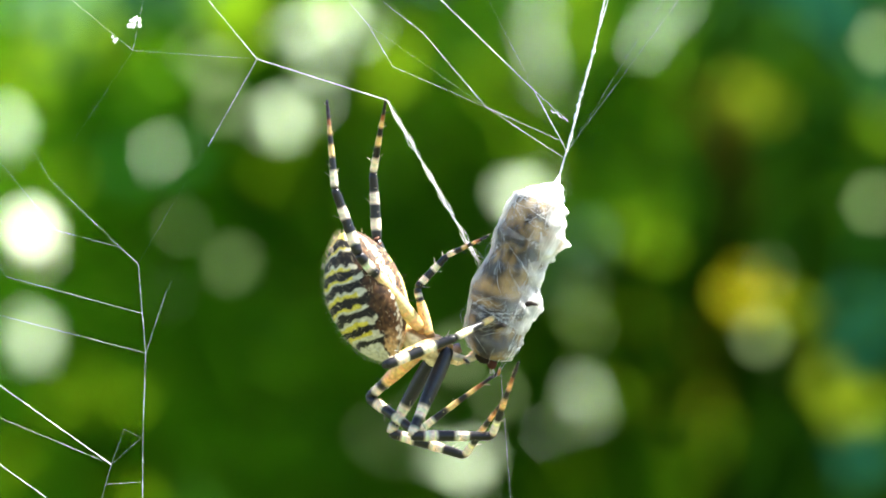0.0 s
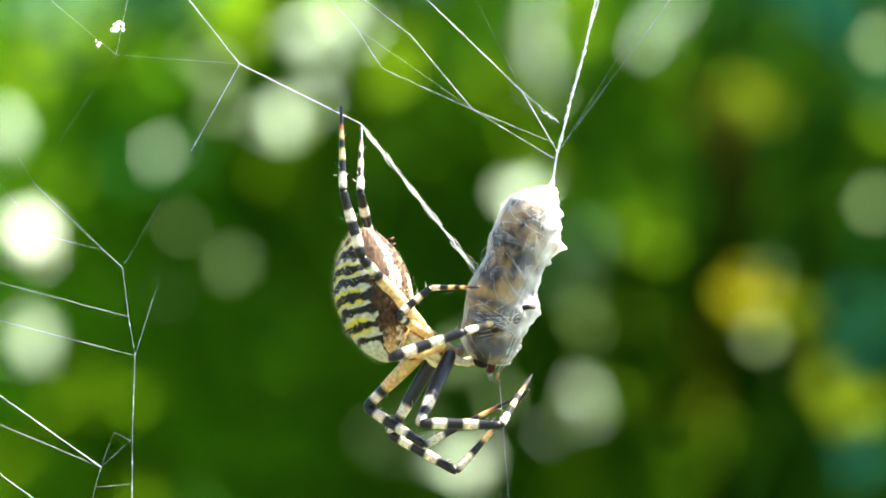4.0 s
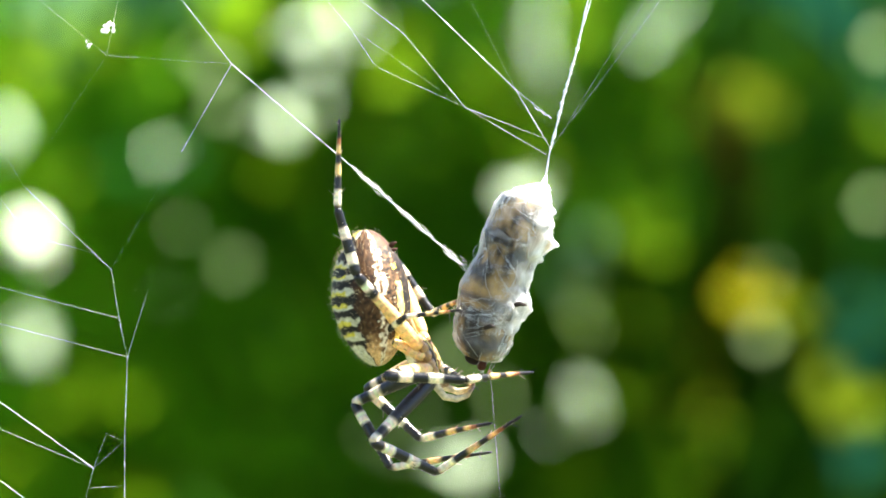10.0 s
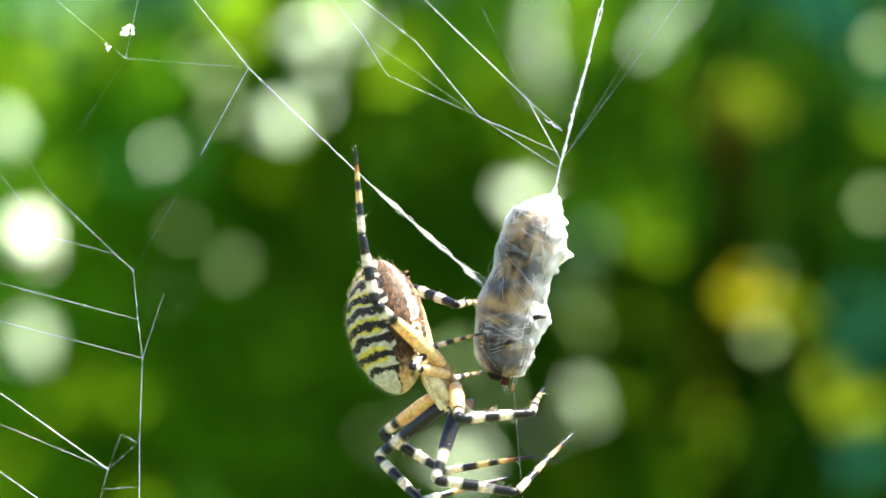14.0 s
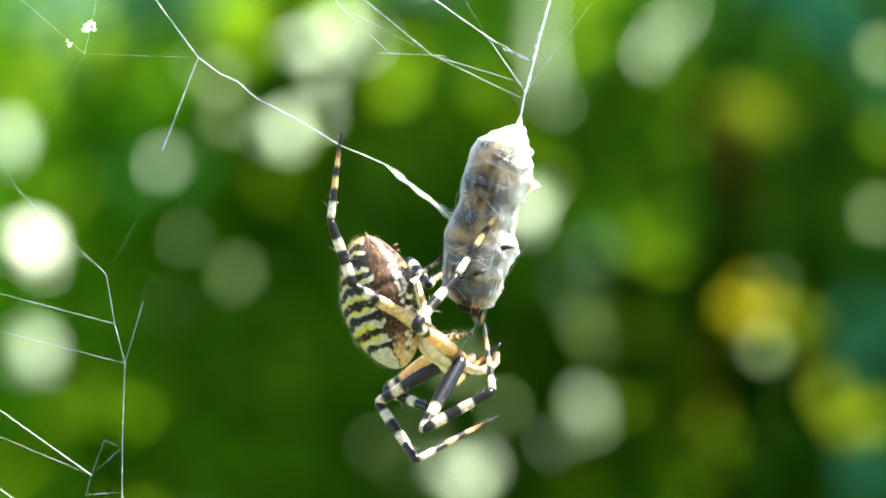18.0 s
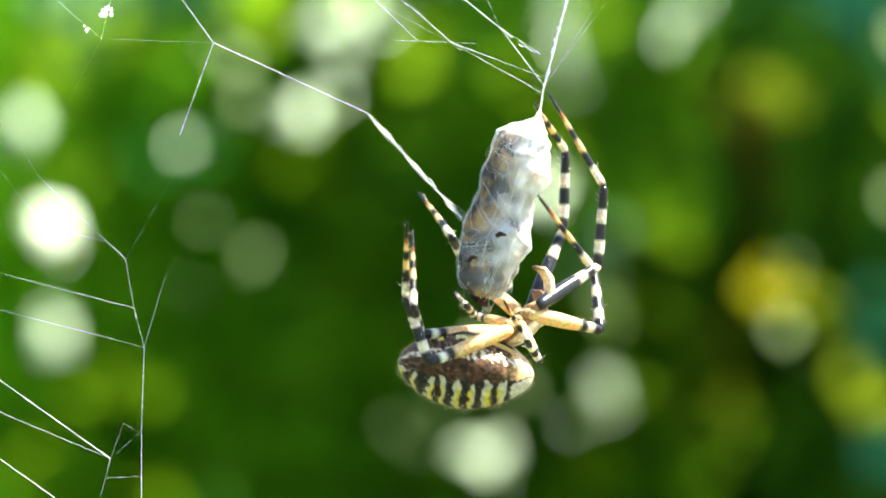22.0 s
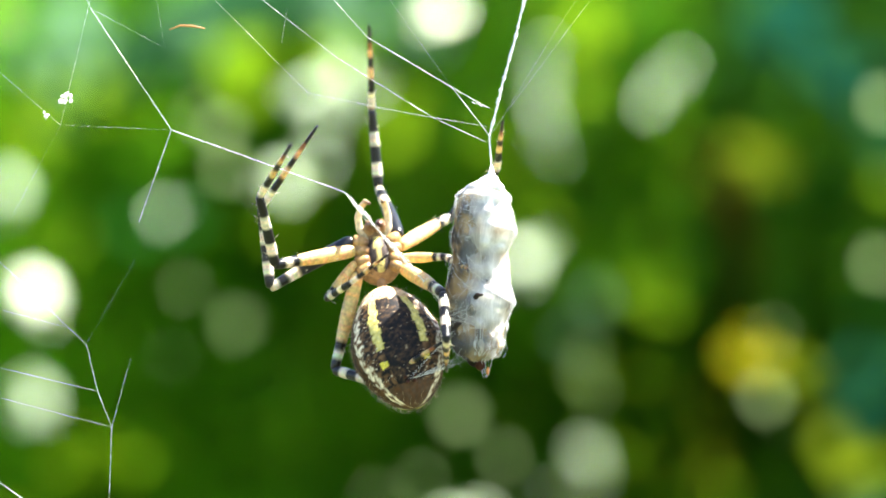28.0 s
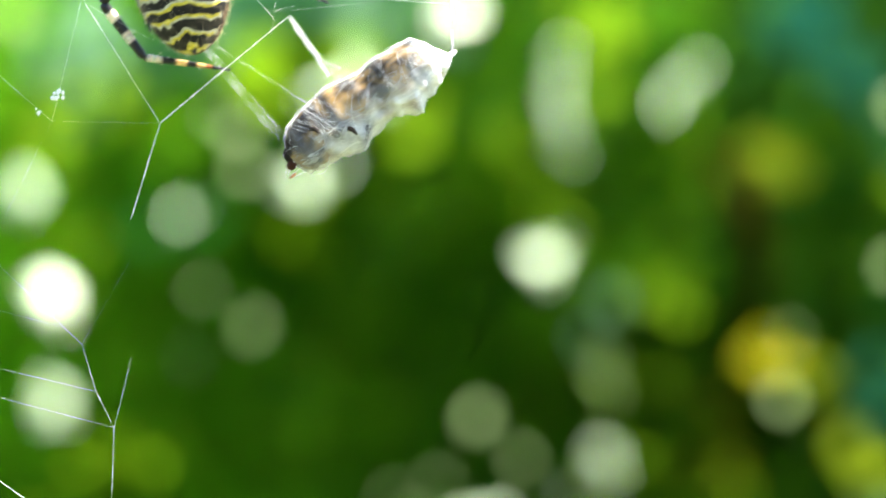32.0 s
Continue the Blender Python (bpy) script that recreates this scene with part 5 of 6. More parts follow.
    stance(8, 92, seat=(-2.79, -6.11), head=(-0.35, -10.25), waist=(-4.99, -9.47), tail=(-6.47, 1.25), crown=(8.53, 5.16), foot=(4.16, -9.79),
           L1=((-3.57, -15.73), (2.5, -17.48), (8.85, -12.55)), L2=((-3.25, -9.47), (2.5, -8.69), (7.79, -6.25)),
           L3=((-5.32, -6.9), (-2.28, -5.38), (1.91, -5.52)), L4=((-7.89, -0.82), (-8.95, 4.14), (-8.95, 11.37)),
           R1=((-7.39, -12.05), (-3.71, -17.02), (2.83, -16.51)), R2=((-5.96, -12.69), (-1.31, -15.73), (5.59, -14.76)),
           R3=((-0.67, -9.1), (0.71, -9.56), (1.86, -9.79)), R4=((-4.67, 0.46), (-5.41, 5.43), (-5.96, 10.31)))
    stance(9, 97, seat=(-2.97, -6.11), head=(-1.32, -9.79), waist=(-5.32, -9.28), tail=(-6.93, 1.58), crown=(8.16, 5.39), foot=(3.56, -9.33),
           L1=((-5.0, -15.4), (0.75, -17.47), (6.83, -11.86)), L2=((-4.86, -10.25), (1.08, -10.25), (6.69, -9.14)),
           L3=((-5.96, -6.89), (-2.93, -5.46), (1.58, -5.05)), L4=((-8.03, -1.6), (-9.32, 3.83), (-9.27, 11.7)),
           R1=((-7.39, -12.82), (-3.57, -18.11), (4.43, -16.41)), R2=((-6.28, -11.4), (-1.5, -14.89), (4.43, -13.6)),
           R3=((-0.67, -9.1), (0.71, -9.56), (1.86, -9.79)), R4=((-4.35, 0.61), (-5.18, 5.12), (-6.28, 10.73)))
    stance(10, 99, seat=(-2.79, -6.7), head=(-1.18, -10.47), waist=(-5.23, -9.46), tail=(-6.38, 1.44), crown=(8.16, 5.4), foot=(3.56, -9.32),
           L1=((-5.74, -15.48), (-0.54, -18.24), (6.32, -13.37)), L2=((-4.59, -10.1), (1.76, -10.61), (7.42, -10.1)),
           L3=((-5.87, -6.56), (-3.11, -5.41), (1.58, -4.86)), L4=((-7.67, -1.36), (-8.91, 4.34), (-8.45, 11.66)),
           R1=((-7.35, -12.54), (-4.26, -17.6), (3.88, -16.31)), R2=((-6.38, -11.44), (-1.83, -15.3), (3.88, -13.87)),
           R3=((-0.22, -9.55), (1.16, -10.24), (2.54, -11.39)), R4=((-2.98, -3.57), (-0.91, -5.18), (1.53, -3.94)))
    stance(11, 80, seat=(-1.18, -7.34), head=(1.39, -11.38), waist=(-3.94, -9.96), tail=(-4.77, -0.21), crown=(8.15, 5.41), foot=(3.0, -9.08),
           L1=((-3.62, -16.12), (1.25, -19.94), (7.74, -15.2)), L2=((-4.77, -12.53), (0.93, -12.21), (6.13, -9.45)),
           L3=((-2.66, -7.66), (-0.86, -6.05), (1.76, -4.81)), L4=((-5.88, -2.78), (-7.35, 2.74), (-7.62, 10.05)),
           R1=((-5.55, -12.53), (-3.76, -18.05), (3.55, -15.52)), R2=((-4.91, -10.6), (-0.86, -14.33), (3.19, -12.86)),
           R3=((0.7, -10.23), (1.62, -10.92), (2.77, -11.38)), R4=((-2.29, -4.02), (-0.45, -4.48), (1.02, -3.29)))
    stance(12, 80, seat=(-1.51, -7.65), head=(0.7, -11.56), waist=(-3.95, -10.73), tail=(-5.24, 0.12), crown=(8.75, 4.49), foot=(5.07, -10.92),
           L1=((-3.76, -15.98), (1.25, -20.03), (8.24, -15.7)), L2=((-5.42, -11.75), (-0.04, -11.84), (6.31, -9.31)),
           L3=((-3.3, -7.33), (-0.36, -6.87), (4.19, -7.01)), L4=((-6.06, -1.81), (-7.31, 3.39), (-7.44, 10.52)),
           R1=((-6.71, -13.86), (-2.8, -18.42), (5.16, -17.68)), R2=((-5.74, -13.03), (-1.19, -16.3), (6.13, -15.2)),
           R3=((0.7, -10.23), (2.08, -10.69), (3.46, -10.92)), R4=((-1.6, -6.23), (0.42, -5.08), (2.4, -4.57)))
    stance(13, 74, seat=(-1.19, -9.62), head=(1.43, -13.9), waist=(-2.99, -12.52), tail=(-4.27, -2.13), crown=(8.97, 4.5), foot=(5.29, -11.14),
           L1=((-1.51, -19.38), (5.52, -20.8), (10.12, -17.35)), L2=((1.75, -13.35), (5.98, -12.38), (11.09, -7.83)),
           L3=((-2.48, -9.95), (-0.23, -8.47), (3.87, -6.86)), L4=((-4.6, -5.21), (-6.11, 0.96), (-6.57, 8.27)),
           R1=((-5.42, -15.97), (-1.84, -19.7), (6.44, -17.26)), R2=((-4.27, -14.5), (-0.04, -18.55), (7.5, -17.4)),
           R3=((1.84, -11.37), (2.76, -11.83), (3.91, -12.06)), R4=((-1.38, -6.4), (1.06, -4.89), (3.04, -4.43)))
    stance(14, 74, seat=(-1.52, -8.97), head=(1.11, -13.53), waist=(-3.45, -11.73), tail=(-5.43, -1.34), crown=(8.97, 4.5), foot=(5.29, -11.14),
           L1=((-0.69, -18.54), (6.63, -19.83), (10.67, -15.14)), L2=((1.24, -13.48), (7.27, -13.34), (8.37, -11.41)),
           L3=((-2.67, -9.43), (-0.55, -7.82), (3.36, -6.67)), L4=((-4.78, -5.06), (-6.71, 1.47), (-7.22, 8.55)),
           R1=((-5.43, -16.93), (-1.84, -20.2), (5.29, -18.73)), R2=((-5.1, -15.14), (0.09, -17.9), (7.27, -16.61)),
           R3=((0.23, -10.91), (0.74, -10.35), (3.36, -9.99)), R4=((-1.84, -5.94), (1.06, -4.42), (3.36, -4.24)))
    stance(16.5, 82, seat=(-0.97, -7.82), head=(2.12, -11.22), waist=(-2.9, -10.95), tail=(-4.69, -0.37), crown=(7.96, 7.87), foot=(3.59, -7.31),
           L1=((-0.46, -15.64), (5.89, -14.17), (4.88, -7.5)), L2=((-2.76, -8.83), (0.97, -7.18), (4.88, -2.3)),
           L3=((-2.25, -6.21), (-0.64, -4.42), (1.47, -2.62)), L4=((-5.84, -3.96), (-7.45, 2.25), (-7.45, 9.25)),
           R1=((-2.9, -17.57), (-0.32, -20.65), (3.82, -19.96)), R2=((-3.86, -15.0), (-1.93, -19.87), (3.36, -20.42)),
           R3=((1.75, -8.92), (2.67, -8.83), (3.73, -8.65)), R4=((-1.7, -5.7), (0.14, -4.55), (1.75, -3.17)))
    stance(17, 82, seat=(-0.55, -6.76), head=(2.07, -10.81), waist=(-2.81, -9.52), tail=(-3.96, 1.2), crown=(8.23, 8.05), foot=(4.32, -7.22),
           L1=((-0.23, -15.73), (6.12, -13.43), (5.15, -6.76)), L2=((-3.31, -7.73), (0.74, -6.76), (5.29, -1.24)),
           L3=((-2.16, -5.47), (-0.37, -3.68), (1.75, -2.07)), L4=((-6.07, -3.36), (-7.64, 2.35), (-7.13, 9.66)),
           R1=((-5.43, -11.32), (-4.46, -17.16), (4.0, -18.86)), R2=((-4.6, -10.67), (-0.87, -14.9), (4.97, -14.9)),
           R3=((1.98, -8.51), (2.67, -8.33), (3.68, -8.23)), R4=((-1.47, -4.83), (-0.09, -3.45), (1.75, -2.07)))
    stance(18, 82, seat=(-2.44, -5.84), head=(0.97, -8.92), waist=(-3.73, -8.79), tail=(-6.67, 1.61), crown=(5.84, 10.99), foot=(2.3, -5.93),
           L1=((-1.98, -13.66), (3.73, -10.72), (3.08, -5.2)), L2=((-2.58, -5.24), (0.78, -1.29), (5.2, 5.52)),
           L3=((-3.73, -3.86), (-2.94, -1.93), (-0.32, 0.32)), L4=((-8.46, -1.61), (-9.94, 4.55), (-8.56, 10.9)),
           R1=((-5.7, -11.68), (-2.44, -16.1), (4.23, -12.83)), R2=((-5.06, -10.72), (-1.43, -11.91), (4.37, -6.81)),
           R3=((-0.05, -6.39), (0.87, -6.16), (2.02, -5.93)), R4=((-2.35, -3.17), (-1.43, -2.02), (-0.05, -0.87)))
    stance(18.5, 88, seat=(-4.0, -5.47), head=(0.37, -6.95), waist=(-4.69, -8.51), tail=(-10.44, 0.23), crown=(4.74, 11.5), foot=(0.37, -4.37),
           L1=((3.45, -11.87), (7.96, -9.43), (11.41, -0.23)), L2=((-1.84, -4.74), (0.37, -1.1), (4.19, 6.16)),
           L3=((-4.69, -2.99), (-4.23, -1.15), (-2.48, 1.06)), L4=((-11.09, -1.47), (-11.45, 4.32), (-9.34, 10.53)),
           R1=((5.11, -11.18), (9.8, -7.82), (11.55, 0.69)), R2=((3.27, -6.21), (5.11, -3.31), (6.99, 2.71)),
           R3=((-1.01, -4.83), (-0.09, -4.37), (0.37, -3.45)), R4=((-4.23, -2.53), (-3.31, -1.15), (-2.39, 0.0)))
    stance(19, 82, seat=(-5.15, -6.26), head=(-0.32, -6.21), waist=(-5.52, -8.92), tail=(-13.34, -0.74), crown=(3.86, 12.88), foot=(-2.35, -2.07),
           L1=((1.75, -13.85), (7.96, -12.19), (12.7, -5.11)), L2=((0.32, -3.91), (2.25, 1.15), (3.08, 7.59)),
           L3=((-6.12, -3.45), (-5.11, -0.92), (-4.42, 0.92)), L4=((-11.5, -0.92), (-12.05, 3.82), (-10.21, 10.53)),
           R1=((4.32, -7.45), (9.38, -4.55), (13.57, 1.7)), R2=((0.87, -2.76), (3.54, 4.14), (3.04, 7.59)),
           R3=((-3.5, -3.68), (-3.27, -2.76), (-3.36, -2.07)), R4=((-7.41, -0.92), (-6.49, 0.92), (-4.65, 3.45)))
    stance(20, 77, seat=(-2.71, -4.51), head=(2.35, -4.14), waist=(-2.02, -8.14), tail=(-10.72, -0.87), crown=(5.11, 12.37), foot=(-1.1, -2.35),
           L1=((9.84, -4.69), (14.17, 0.23), (14.81, 8.88)), L2=((4.19, -6.49), (6.16, -0.51), (4.55, 7.13)),
           L3=((-3.17, -4.19), (-2.71, -3.27), (-2.02, -2.81)), L4=((-7.82, 0.05), (-9.11, 5.34), (-9.2, 11.13)),
           R1=((5.24, -1.2), (9.25, 5.34), (10.35, 12.42)), R2=((2.12, -0.97), (2.35, 2.25), (3.5, 6.39)),
           R3=((-2.25, -3.73), (-1.79, -2.81), (-1.56, -2.35)), R4=((-7.54, -0.05), (-7.54, 1.79), (-7.18, 3.68)))
    stance(21, 75, seat=(-0.87, -5.98), head=(3.86, -5.24), waist=(-0.51, -8.88), tail=(-9.06, -3.4), crown=(5.34, 11.91), foot=(-1.79, -2.12),
           L1=((8.37, -6.67), (10.4, 0.6), (8.56, 5.66)), L2=((3.13, -9.06), (3.96, -2.35), (4.05, 6.76)),
           L3=((-0.41, -6.03), (-0.18, -3.27), (-0.32, -1.89)), L4=((-6.72, -9.06), (-8.46, -4.65), (-8.23, -0.97)),
           R1=((6.72, -0.05), (7.87, 7.13), (5.75, 14.77)), R2=((3.96, -8.79), (4.65, -3.27), (3.96, 3.63)),
           R3=((-3.63, -2.81), (-3.86, -1.89), (-3.96, -0.74)), R4=((-7.41, -1.61), (-7.59, -0.14), (-6.35, 2.39)))
    stance(22, 92, seat=(3.04, -8.33), head=(6.53, -5.34), waist=(5.57, -10.86), tail=(-5.47, -9.71), crown=(6.03, 10.07), foot=(1.66, -6.03),
           L1=((10.9, -1.98), (11.27, 4.97), (6.49, 12.6)), L2=((11.09, -7.22), (10.53, -2.3), (5.8, 3.86)),
           L3=((6.03, -9.71), (4.88, -7.87), (3.04, -4.65)), L4=((-2.94, -9.71), (-5.01, -4.19), (-4.74, 1.66)),
           R1=((8.0, 0.97), (8.14, 7.87), (5.43, 11.13)), R2=((0.28, -2.35), (-1.1, 0.41), (-3.86, 4.09)),
           R3=((0.74, -6.03), (0.05, -5.11), (-0.87, -4.19)), R4=((-3.63, -7.41), (-4.19, -5.24), (-4.37, 0.97)))
    stance(22.5, 165, seat=(3.59, -8.0), head=(4.78, -3.4), waist=(3.59, -8.42), tail=(2.21, -16.88), crown=(5.29, 9.25), foot=(0.92, -6.16),
           L1=((11.73, -1.15), (11.55, 5.57), (6.26, 11.96)), L2=((12.79, -6.07), (12.24, -0.78), (6.26, 3.22)),
           L3=((6.99, -8.6), (4.42, -6.21), (1.15, -3.13)), L4=((6.62, -13.89), (1.89, -13.34), (-4.83, -10.58)),
           R1=((5.52, -0.78), (5.52, 5.43), (2.9, 12.37)), R2=((0.0, -1.79), (-1.93, 1.06), (-6.3, 10.3)),
           R3=((-1.01, -6.44), (-2.12, -5.15), (-2.3, -3.68)), R4=((-5.75, -8.6), (-7.22, -3.68), (-4.65, 1.06)))
    stance(23, 190, seat=(4.23, -6.53), head=(4.6, -1.93), waist=(4.4, -7.08), tail=(3.5, -16.0), crown=(5.7, 9.02), foot=(0.64, -5.93),
           L1=((12.42, 0.09), (12.42, 6.26), (6.62, 11.55)), L2=((13.16, -3.17), (12.6, 1.52), (5.89, 5.47)),
           L3=((9.89, -7.18), (8.23, -5.38), (6.44, -3.91)), L4=((8.6, -11.91), (3.54, -11.91), (-1.56, -10.99)),
           R1=((4.97, 0.83), (4.97, 5.2), (2.16, 12.65)), R2=((0.64, -1.56), (-1.75, 1.38), (-5.75, 11.36)),
           R3=((-1.56, -6.12), (-2.48, -5.38), (-2.85, -3.73)), R4=((-5.93, -6.44), (-7.54, -1.38), (-6.49, 3.36)))
    stance(24, 185, seat=(5.57, -2.9), head=(4.78, 1.93), waist=(5.66, -2.9), tail=(7.5, -12.42), crown=(6.35, 8.6), foot=(-1.01, -5.66),
           L1=((11.36, 2.48), (11.73, 8.51), (6.99, 10.86)), L2=((13.34, 2.48), (13.25, 8.14), (7.54, 12.7)),
           L3=((10.81, -0.6), (9.52, -0.23), (7.5, 0.14)), L4=((10.63, -3.86), (7.36, -0.23), (4.09, 1.93)),
           R1=((2.67, 4.46), (0.97, 7.04), (-2.85, 12.88)), R2=((0.37, -0.14), (-1.93, 2.12), (-5.93, 11.78)),
           R3=((0.83, -6.12), (-1.01, -6.12), (-2.39, -5.43)), R4=((-1.56, -8.05), (-5.38, -6.07), (-4.92, -1.33)))
    stance(25, 190, seat=(3.63, -2.9), head=(4.92, 1.7), waist=(3.63, -2.9), tail=(5.47, -12.65), crown=(5.7, 9.29), foot=(-2.35, -5.66),
           L1=((8.1, 1.93), (9.06, 4.28), (10.21, 9.43)), L2=((11.96, 2.53), (13.29, 7.31), (8.1, 11.18)),
           L3=((10.03, -0.74), (8.23, 0.09), (6.39, 0.32)), L4=((11.55, -2.67), (8.88, 1.2), (2.35, 3.5)),
           R1=((-5.38, -1.15), (-7.31, 4.28), (-5.75, 10.4)), R2=((-0.51, 0.32), (-2.67, 3.08), (-5.75, 11.18)),
           R3=((-0.51, -6.12), (-1.89, -6.58), (-2.81, -6.12)), R4=((-3.08, -8.51), (-5.01, -6.81), (-4.42, -4.0)))
    stance(25.5, 185, seat=(4.46, -3.13), head=(5.61, 1.24), waist=(4.46, -3.13), tail=(5.61, -13.2), crown=(6.53, 8.83), foot=(-0.37, -6.35),
           L1=((8.05, 3.91), (8.79, 10.26), (8.51, 16.01)), L2=((12.1, 2.16), (13.29, 7.36), (8.6, 11.41)),
           L3=((9.98, -1.47), (8.6, -0.37), (6.99, 0.55)), L4=((11.87, -3.59), (9.38, 0.64), (5.15, 2.39)),
           R1=((-2.94, -3.4), (-7.18, 0.28), (-9.29, 4.88)), R2=((-0.83, 0.09), (-2.94, 2.94), (-5.06, 11.04)),
           R3=((0.09, -5.89), (-1.29, -6.35), (-2.21, -5.89)), R4=((-2.16, -9.94), (-2.94, -8.6), (-1.75, -5.11)))
    stance(27.5, 172, seat=(-4.88, 3.08), head=(-4.23, 8.51), waist=(-4.88, 3.08), tail=(-2.02, -6.12), crown=(3.17, 10.9), foot=(-0.51, -5.66),
           L1=((-1.93, 8.33), (0.0, 12.56), (3.45, 17.76)), L2=((3.86, 8.69), (6.76, 12.93), (4.23, 15.04)),
           L3=((5.8, 1.38), (4.32, 1.24), (2.48, 1.24)), L4=((0.18, -2.44), (0.64, -4.28), (0.18, -5.66)),
           R1=((-8.65, 6.76), (-10.95, 12.19), (-9.2, 15.46)), R2=((-10.76, 4.46), (-13.66, 9.29), (-10.4, 13.71)),
           R3=((-10.17, 3.31), (-9.02, 3.77), (-7.18, 4.46)), R4=((-9.02, -2.44), (-7.68, -5.7), (-6.16, -4.37)))
    stance(28, 190, seat=(-5.38, 2.02), head=(-6.07, 6.62), waist=(-5.47, 1.79), tail=(-2.62, -7.82), crown=(3.5, 11.09), foot=(2.94, -7.18),
           L1=((-5.7, 10.07), (-6.16, 16.28), (-6.3, 22.95)), L2=((0.37, 7.77), (3.96, 11.22), (4.42, 15.13)),
           L3=((-0.09, 4.32), (0.83, 3.63), (1.75, 3.17)), L4=((-0.32, 1.33), (-0.09, -2.35), (-0.09, -5.11)),
           R1=((-14.35, 1.79), (-15.32, 9.38), (-10.49, 14.86)), R2=((-13.89, 3.63), (-15.18, 9.15), (-12.51, 13.29)),
           R3=((-10.58, 0.05), (-7.87, 2.16), (-4.78, 4.51)), R4=((-9.25, -5.11), (-5.57, -5.89), (0.18, -2.25)))
    stance(28.5, 195, seat=(-6.9, 3.68), head=(-8.33, 8.42), waist=(-6.81, 3.59), tail=(-4.19, -5.8), crown=(2.62, 11.73), foot=(1.61, -5.75),
           L1=((-6.35, 12.19), (-6.76, 17.85), (-7.54, 24.98)), L2=((0.78, 9.43), (3.45, 13.34), (3.54, 15.73)),
           L3=((-1.29, 5.52), (0.32, 4.83), (1.24, 3.91)), L4=((-1.06, 2.07), (-0.6, -1.15), (-0.37, -4.37)),
           R1=((-16.19, 4.55), (-16.56, 12.47), (-13.11, 17.43)), R2=((-14.67, 5.93), (-15.64, 11.32), (-10.63, 14.63)),
           R3=((-12.14, 2.07), (-9.06, 3.22), (-5.24, 4.78)), R4=((-10.44, -3.68), (-6.03, -4.28), (-0.23, -1.79)))
    stance(29, 246, seat=(-13.89, 3.45), head=(-15.41, 8.14), waist=(-14.17, 2.9), tail=(-10.49, -6.72), crown=(2.07, 11.73), foot=(-0.9, -5.3),
           L1=((-14.81, 10.63), (-15.0, 14.44), (-14.44, 21.16)), L2=((-9.43, 5.8), (-8.28, 6.76), (-4.23, 10.21)),
           L3=((-11.27, 4.37), (-8.51, 4.83), (-6.67, 5.75)), L4=((-7.73, 0.78), (-4.05, 1.01), (-1.61, 0.23)),
           R1=((-20.93, 8.28), (-21.39, 15.64), (-17.71, 21.76)), R2=((-23.09, 3.82), (-23.32, 10.81), (-15.87, 14.31)),
           R3=((-14.26, 0.92), (-12.19, 2.07), (-8.1, 4.83)), R4=((-13.48, -3.63), (-7.73, -4.37), (-0.78, -1.7)))
    stance(29.5, 290, seat=(-16.84, 7.96), head=(-20.24, 12.47), waist=(-17.57, 7.73), tail=(-12.0, -2.3), crown=(2.25, 12.05), foot=(-1.56, -2.48),
           L1=((-24.61, 9.61), (-25.02, 15.96), (-24.2, 23.32)), L2=((-23.0, 5.7), (-27.69, 9.61), (-23.41, 13.71)),
           L3=((-19.87, 6.49), (-22.17, 5.57), (-24.01, 6.49)), L4=((-11.09, 2.81), (-7.91, 2.44), (-3.68, 2.44)),
           R1=((-21.76, 10.4), (-22.36, 16.15), (-18.26, 20.88)), R2=((-16.01, 8.97), (-15.0, 11.45), (-14.35, 13.48)),
           R3=((-13.89, 6.95), (-9.75, 6.85), (-4.6, 7.73)), R4=((-13.52, 1.98), (-9.02, 3.86), (-4.51, 9.61)))
    stance(30, 335, seat=(-21.39, 9.43), head=(-23.83, 14.26), waist=(-21.85, 9.29), tail=(-16.4, -0.78), crown=(0.69, 13.57), foot=(-4.32, -1.56),
           L1=((-27.83, 14.03), (-30.5, 19.96), (-28.24, 25.3)), L2=((-27.42, 6.62), (-31.51, 9.71), (-26.4, 12.79)),
           L3=((-25.35, 5.2), (-27.0, 2.94), (-28.66, 1.47)), L4=((-20.7, 2.76), (-15.87, -0.6), (-8.51, 0.46)),
           R1=((-24.47, 13.25), (-24.52, 16.88), (-19.83, 20.79)), R2=((-18.86, 11.04), (-17.99, 13.39), (-15.5, 16.28)),
           R3=((-18.4, 10.12), (-17.71, 10.58), (-17.39, 11.36)), R4=((-17.16, 6.44), (-10.99, 6.21), (-4.83, 7.45)))
    stance(30.5, 348, seat=(-26.22, 13.52), head=(-27.32, 18.03), waist=(-26.54, 13.39), tail=(-21.1, 3.54), crown=(0.55, 15.64), foot=(-9.66, 1.93),
           L1=((-32.15, 15.64), (-33.4, 21.8), (-28.7, 25.12)), L2=((-35.65, 13.39), (-39.65, 16.1), (-36.89, 19.78)),
           L3=((-30.54, 7.64), (-29.3, 5.29), (-28.38, 4.37)), L4=((-29.07, 6.03), (-24.56, 2.53), (-17.2, 2.71)),
           R1=((-28.06, 20.38), (-29.07, 24.89), (-28.61, 28.98)), R2=((-22.54, 18.72), (-21.07, 21.21), (-19.23, 23.87)),
           R3=((-21.71, 15.18), (-20.79, 16.1), (-20.79, 17.02)), R4=((-18.81, 11.13), (-12.28, 9.71), (-5.7, 8.88)))
